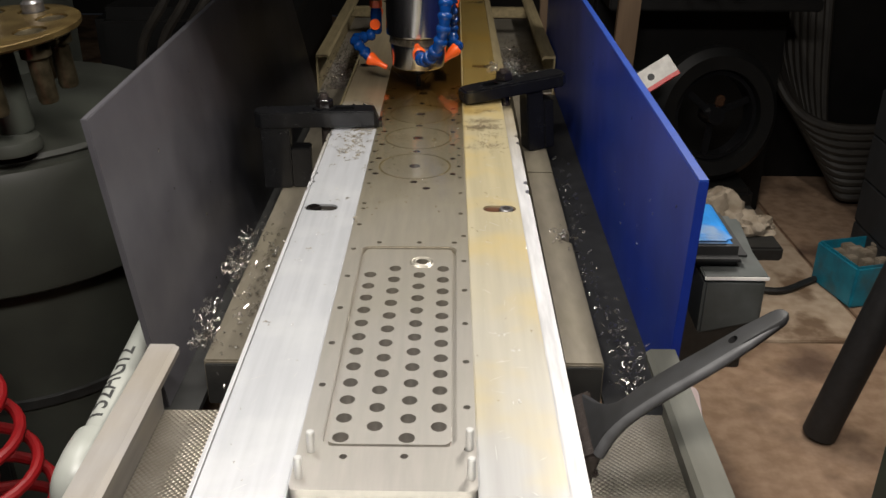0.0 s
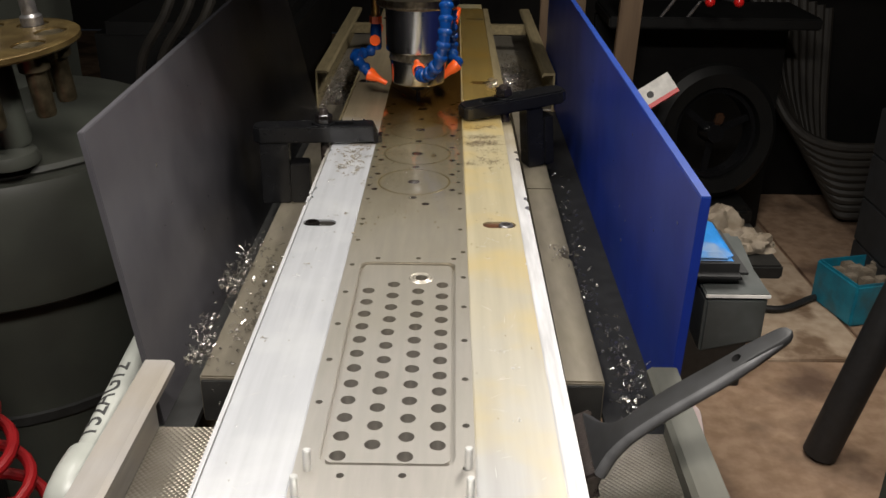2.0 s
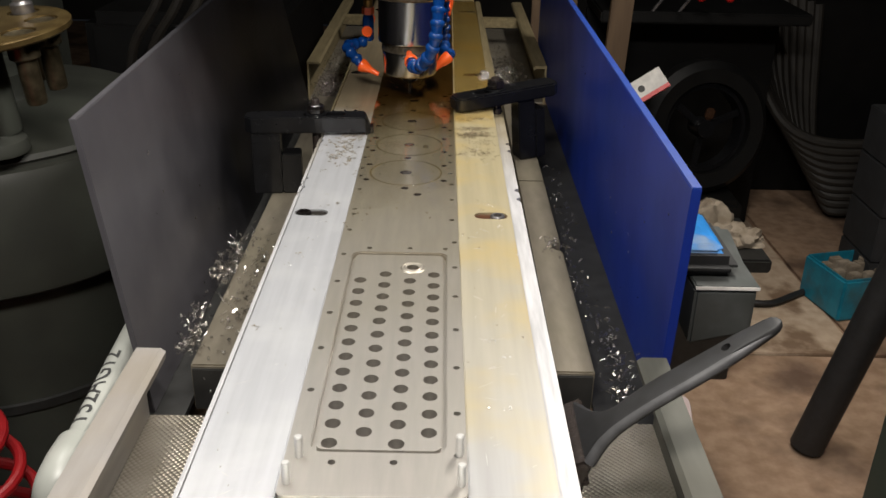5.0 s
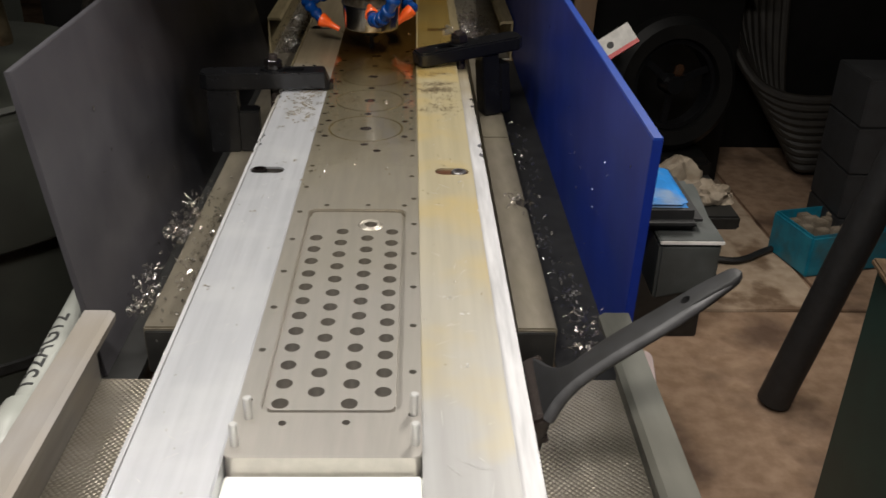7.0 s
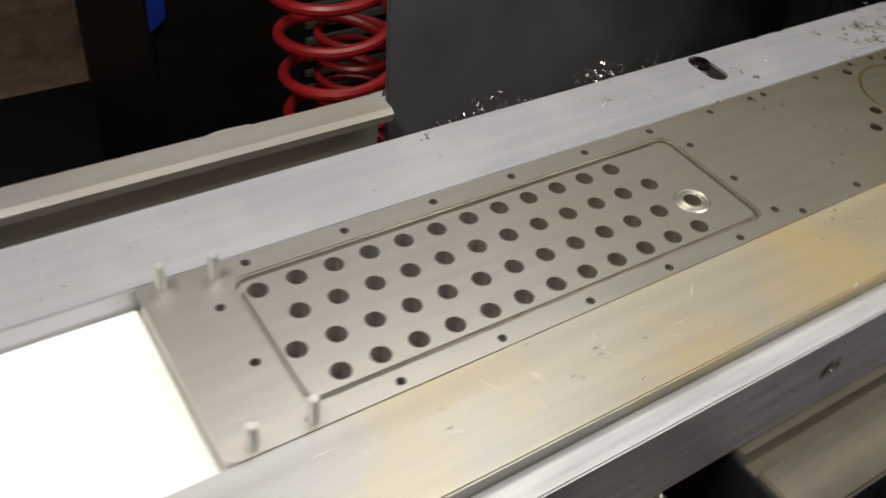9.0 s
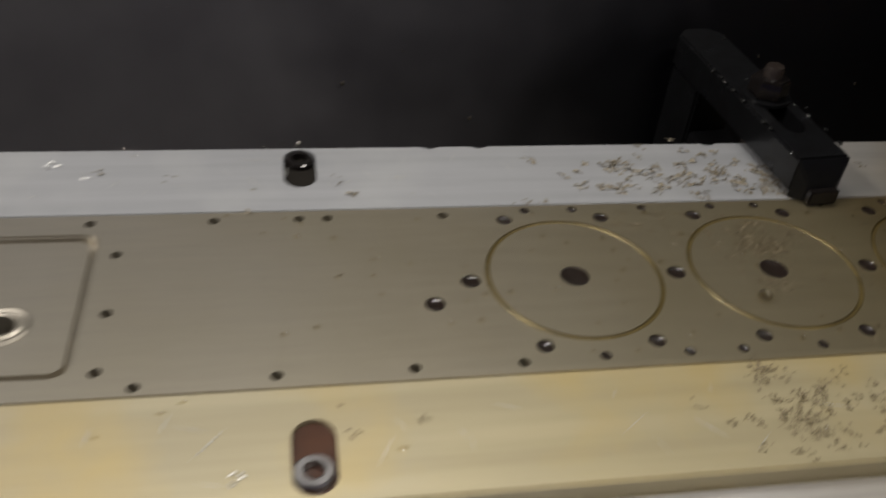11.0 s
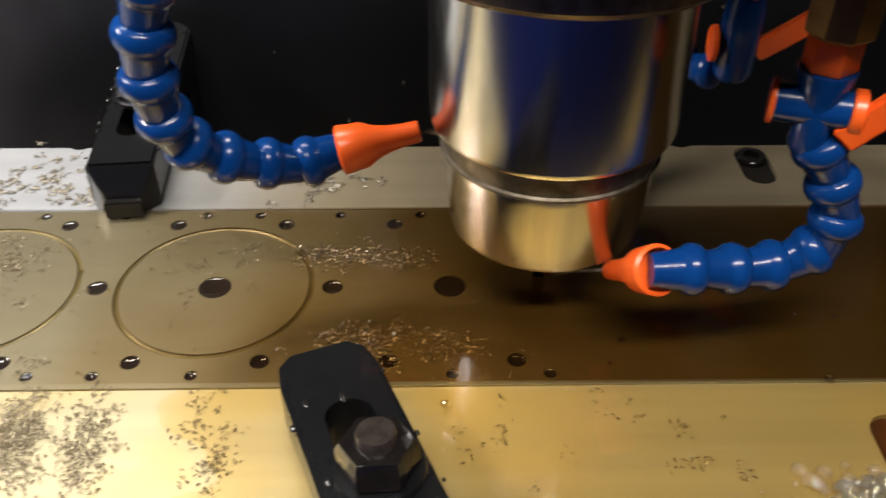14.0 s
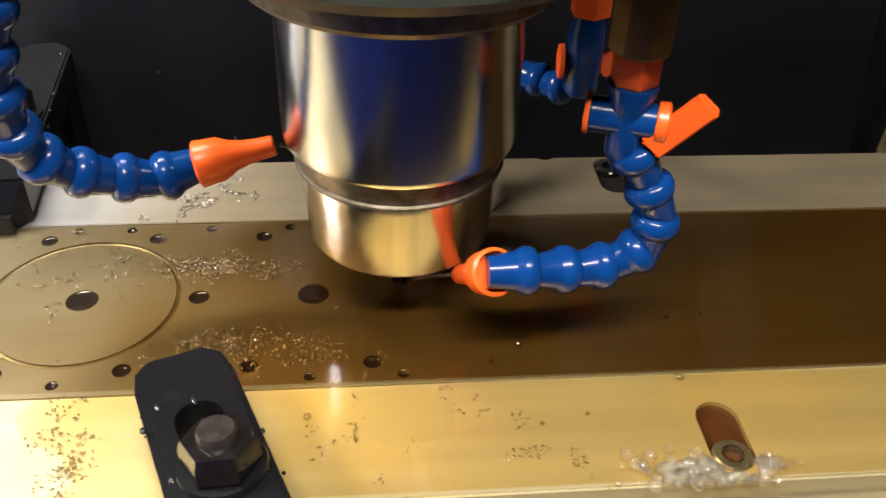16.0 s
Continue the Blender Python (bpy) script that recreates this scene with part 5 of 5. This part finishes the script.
curls("table_swarf", "bright curled swarf lying on the table beside the sheet", [
    (-0.233, -0.10, 0.90, 0.008, 0.045, 130, 0.011), (-0.238, -0.29, 0.90, 0.007, 0.025, 70, 0.012), (0.245, -0.10, 0.88, 0.008, 0.10, 70, 0.008), (0.262, -0.30, 0.87, 0.010, 0.06, 90, 0.014), (0.220, -0.03, 0.90, 0.010, 0.02, 30, 0.004),
    (0.25, 0.15, 0.88, 0.008, 0.08, 40, 0.008), (-0.198, -0.20, 0.90, 0.012, 0.09, 150, 0.001), (-0.236, -0.33, 0.90, 0.007, 0.016, 70, 0.010), (-0.236, -0.16, 0.90, 0.006, 0.016, 120, 0.016), (0.262, -0.36, 0.87, 0.008, 0.03, 70, 0.018)], SWARF, 7)
curls("tray_swarf", "heap of bright swarf in the far tray", [(0.21, 1.02, 0.866, 0.022, 0.07, 1300, 0.02), (-0.215, 0.95, 0.866, 0.025, 0.14, 1300, 0.014), (0.21, 1.2, 0.866, 0.02, 0.12, 60, 0.004)], SWARF, 8)


def film_outline(x0, x1, y0, y1, amp, seed):
    pts, n = [], 26
    for i in range(n):
        t = i / n
        pts.append((x0 + (x1 - x0) * t, y0 + amp * noise.noise(Vector((t * 3.2, seed, 0)))))
    for i in range(n):
        t = i / n
        pts.append((x1, y0 + (y1 - y0) * t))
    pts.append((x1, y1))
    pts.append((x0, y1))
    for i in range(n - 1, 0, -1):
        pts.append((x0, y0 + (y1 - y0) * i / n))
    return pts


def film(name, label, x0, x1, y0, amp, seed, material):
    """A thin sheet of liquid with a ragged near edge."""
    b = prism(film_outline(x0, x1, y0, 1.40, amp, seed), 1.0012, 1.0022)
    for f in [f for f in b.faces if f.calc_center_median().z < 1.0021]:
        b.faces.remove(f)
    return thing(name, label, "coolant", None, b, material)


film("coolant_pool", "amber coolant pool covering the work plate, the head's shade in its tint", -0.0688, 0.0708, -0.17, 0.02, 4.0, POOL)
film("coolant_film", "thin amber coolant film on the gold bar", 0.0735, 0.139, 0.27, 0.05, 6.3, COOLANT)


def bubble(x, y, r):
    bm = bmesh.new()
    bmesh.ops.create_uvsphere(bm, u_segments=14, v_segments=8, radius=r)
    for v in bm.verts:
        v.co.z = max(v.co.z, -0.15 * r) * 0.85
    o = thing("coolant_bubble", "clear bubble floating on the amber coolant", "bubble", Matrix.Translation((x, y, 1.0024)), bm, BUBBLE, group="bubbles on the coolant")
    return o


scatter("bright_flecks", "bright metal slivers stuck on both bars", [(0.11, -0.40, TOP, 0.02, 0.16, 26, 0.0001), (-0.11, -0.35, TOP, 0.016, 0.2, 16, 0.0001)], SCRATCH, 21, (0.0008, 0.0024))
rd = random.Random(31)
drops = bmesh.new()
for _ in range(34):
    side = rd.choice((-1, 1))
    x, y, r_ = side * rd.uniform(0.078, 0.136), rd.uniform(-0.95, 0.05), rd.uniform(0.0006, 0.0014)
    bmesh.ops.create_icosphere(drops, subdivisions=2, radius=1.0, matrix=Matrix.Translation((x, y, 1.0)) @ Matrix.Diagonal((r_, r_ * rd.uniform(0.8, 2.0), r_ * 0.35, 1)))
for _ in range(70):
    x, y, r_ = rd.uniform(-0.066, 0.066), rd.uniform(-0.20, 0.26), rd.uniform(0.0007, 0.0018)
    bmesh.ops.create_icosphere(drops, subdivisions=2, radius=1.0, matrix=Matrix.Translation((x, y, 1.0005)) @ Matrix.Diagonal((r_, r_, r_ * 0.9, 1)))
tagged(thing("coolant_drops", "small clear drops of coolant standing on the bars", "drops", None, drops, BUBBLE), kind="stuff")
flecks = bmesh.new()
for _ in range(46):
    if rd.random() < 0.55:
        y, k = rd.uniform(-0.36, 0.6), rd.uniform(0.05, 0.9)
        zz = 0.858 + 0.335 * k
        xx = -0.262 - (0.041 + 0.027 * (y + 0.39) / 1.23) * k + 0.0004
    else:
        y, k = rd.uniform(-0.36, 0.6), rd.uniform(0.05, 0.9)
        zz = 0.858 + 0.285 * k
        xx = 0.2985 - 0.005 * k * (1 - (y + 0.41) / 1.56)
    r_ = rd.uniform(0.0006, 0.0018)
    bmesh.ops.create_icosphere(flecks, subdivisions=1, radius=1.0, matrix=Matrix.Translation((xx, y, zz)) @ Matrix.Diagonal((0.0006, r_, r_ * rd.uniform(0.8, 2.5), 1)))
tagged(thing("sheet_flecks", "bright metal flecks stuck on the splash sheets", "chips", None, flecks, SWARF), kind="stuff")
rnd = random.Random(12)
foam = bmesh.new()
for _ in range(330):
    r = rnd.choice((0.0008, 0.0010, 0.0013, 0.0017, 0.0022, 0.0034))
    x, y = rnd.gauss(0.136, 0.0055), rnd.gauss(0.560, 0.018)
    if math.hypot(x - 0.1265, y - 0.572) < 0.011 or x > 0.143:
        continue
    bmesh.ops.create_icosphere(foam, subdivisions=2, radius=r, matrix=Matrix.Translation((x, y, 1.0025)))
tagged(thing("coolant_foam", "cluster of small foam bubbles round the screw", "foam", None, foam, FOAM), kind="stuff")
DRIFTERS = []
for x, y, r, vx, vy in ((0.073, 0.555, 0.0026, 0.0010, 0.002), (0.028, 0.555, 0.0015, 0.001, 0.004), (0.028, 0.575, 0.0015, 0.0, 0.004), (0.045, 0.465, 0.0020, 0.001, 0.006),
                        (0.087, 0.372, 0.0022, 0.002, 0.001), (0.10, 0.48, 0.0014, 0.001, 0.002), (0.095, 0.50, 0.0012, 0.001, 0.003), (0.06, 0.455, 0.0012, 0.0, 0.004)):
    DRIFTERS.append((bubble(x, y, r), x, y, vx, vy))
bubble(0.026, 0.107, 0.0045)

# jets of coolant from the nozzles
for a, c in (((-0.0105, 0.3625, 1.090), (-0.012, 0.372, 1.085)), ((-0.070, 0.493, 1.013), (-0.035, 0.452, 1.0024)), ((0.027, 0.452, 1.033), (0.002, 0.430, 1.010))):
    pts = spline([a, (Vector(a) + Vector(c)) / 2 + Vector((0, 0, 0.001)), c], 6)
    thing("coolant_jet", "thin clear jet of coolant from a nozzle", "coolant", None, tube(pts, 0.0012, 8), BUBBLE)


def motions():
    # the cutter turns; bubbles drift outward from the cutter
    rows, a, k = [], 0.0, 0
    while k <= 16 * 10:
        rows.append((k / 10, Matrix.Translation((SX, SY, 1.0)) @ pose(0, 0, 0, 0, 0, 80.0 * k)))
        k += 1
    walk(tool, rows)
    for o, x, y, vx, vy in DRIFTERS:
        walk(o, [(t, Matrix.Translation((x + 2 * vx * (t - 14.5), y + 2 * vy * (t - 14.5), 1.0024))) for t in (0, 4, 8, 12, 14.5, 16)])


motions()
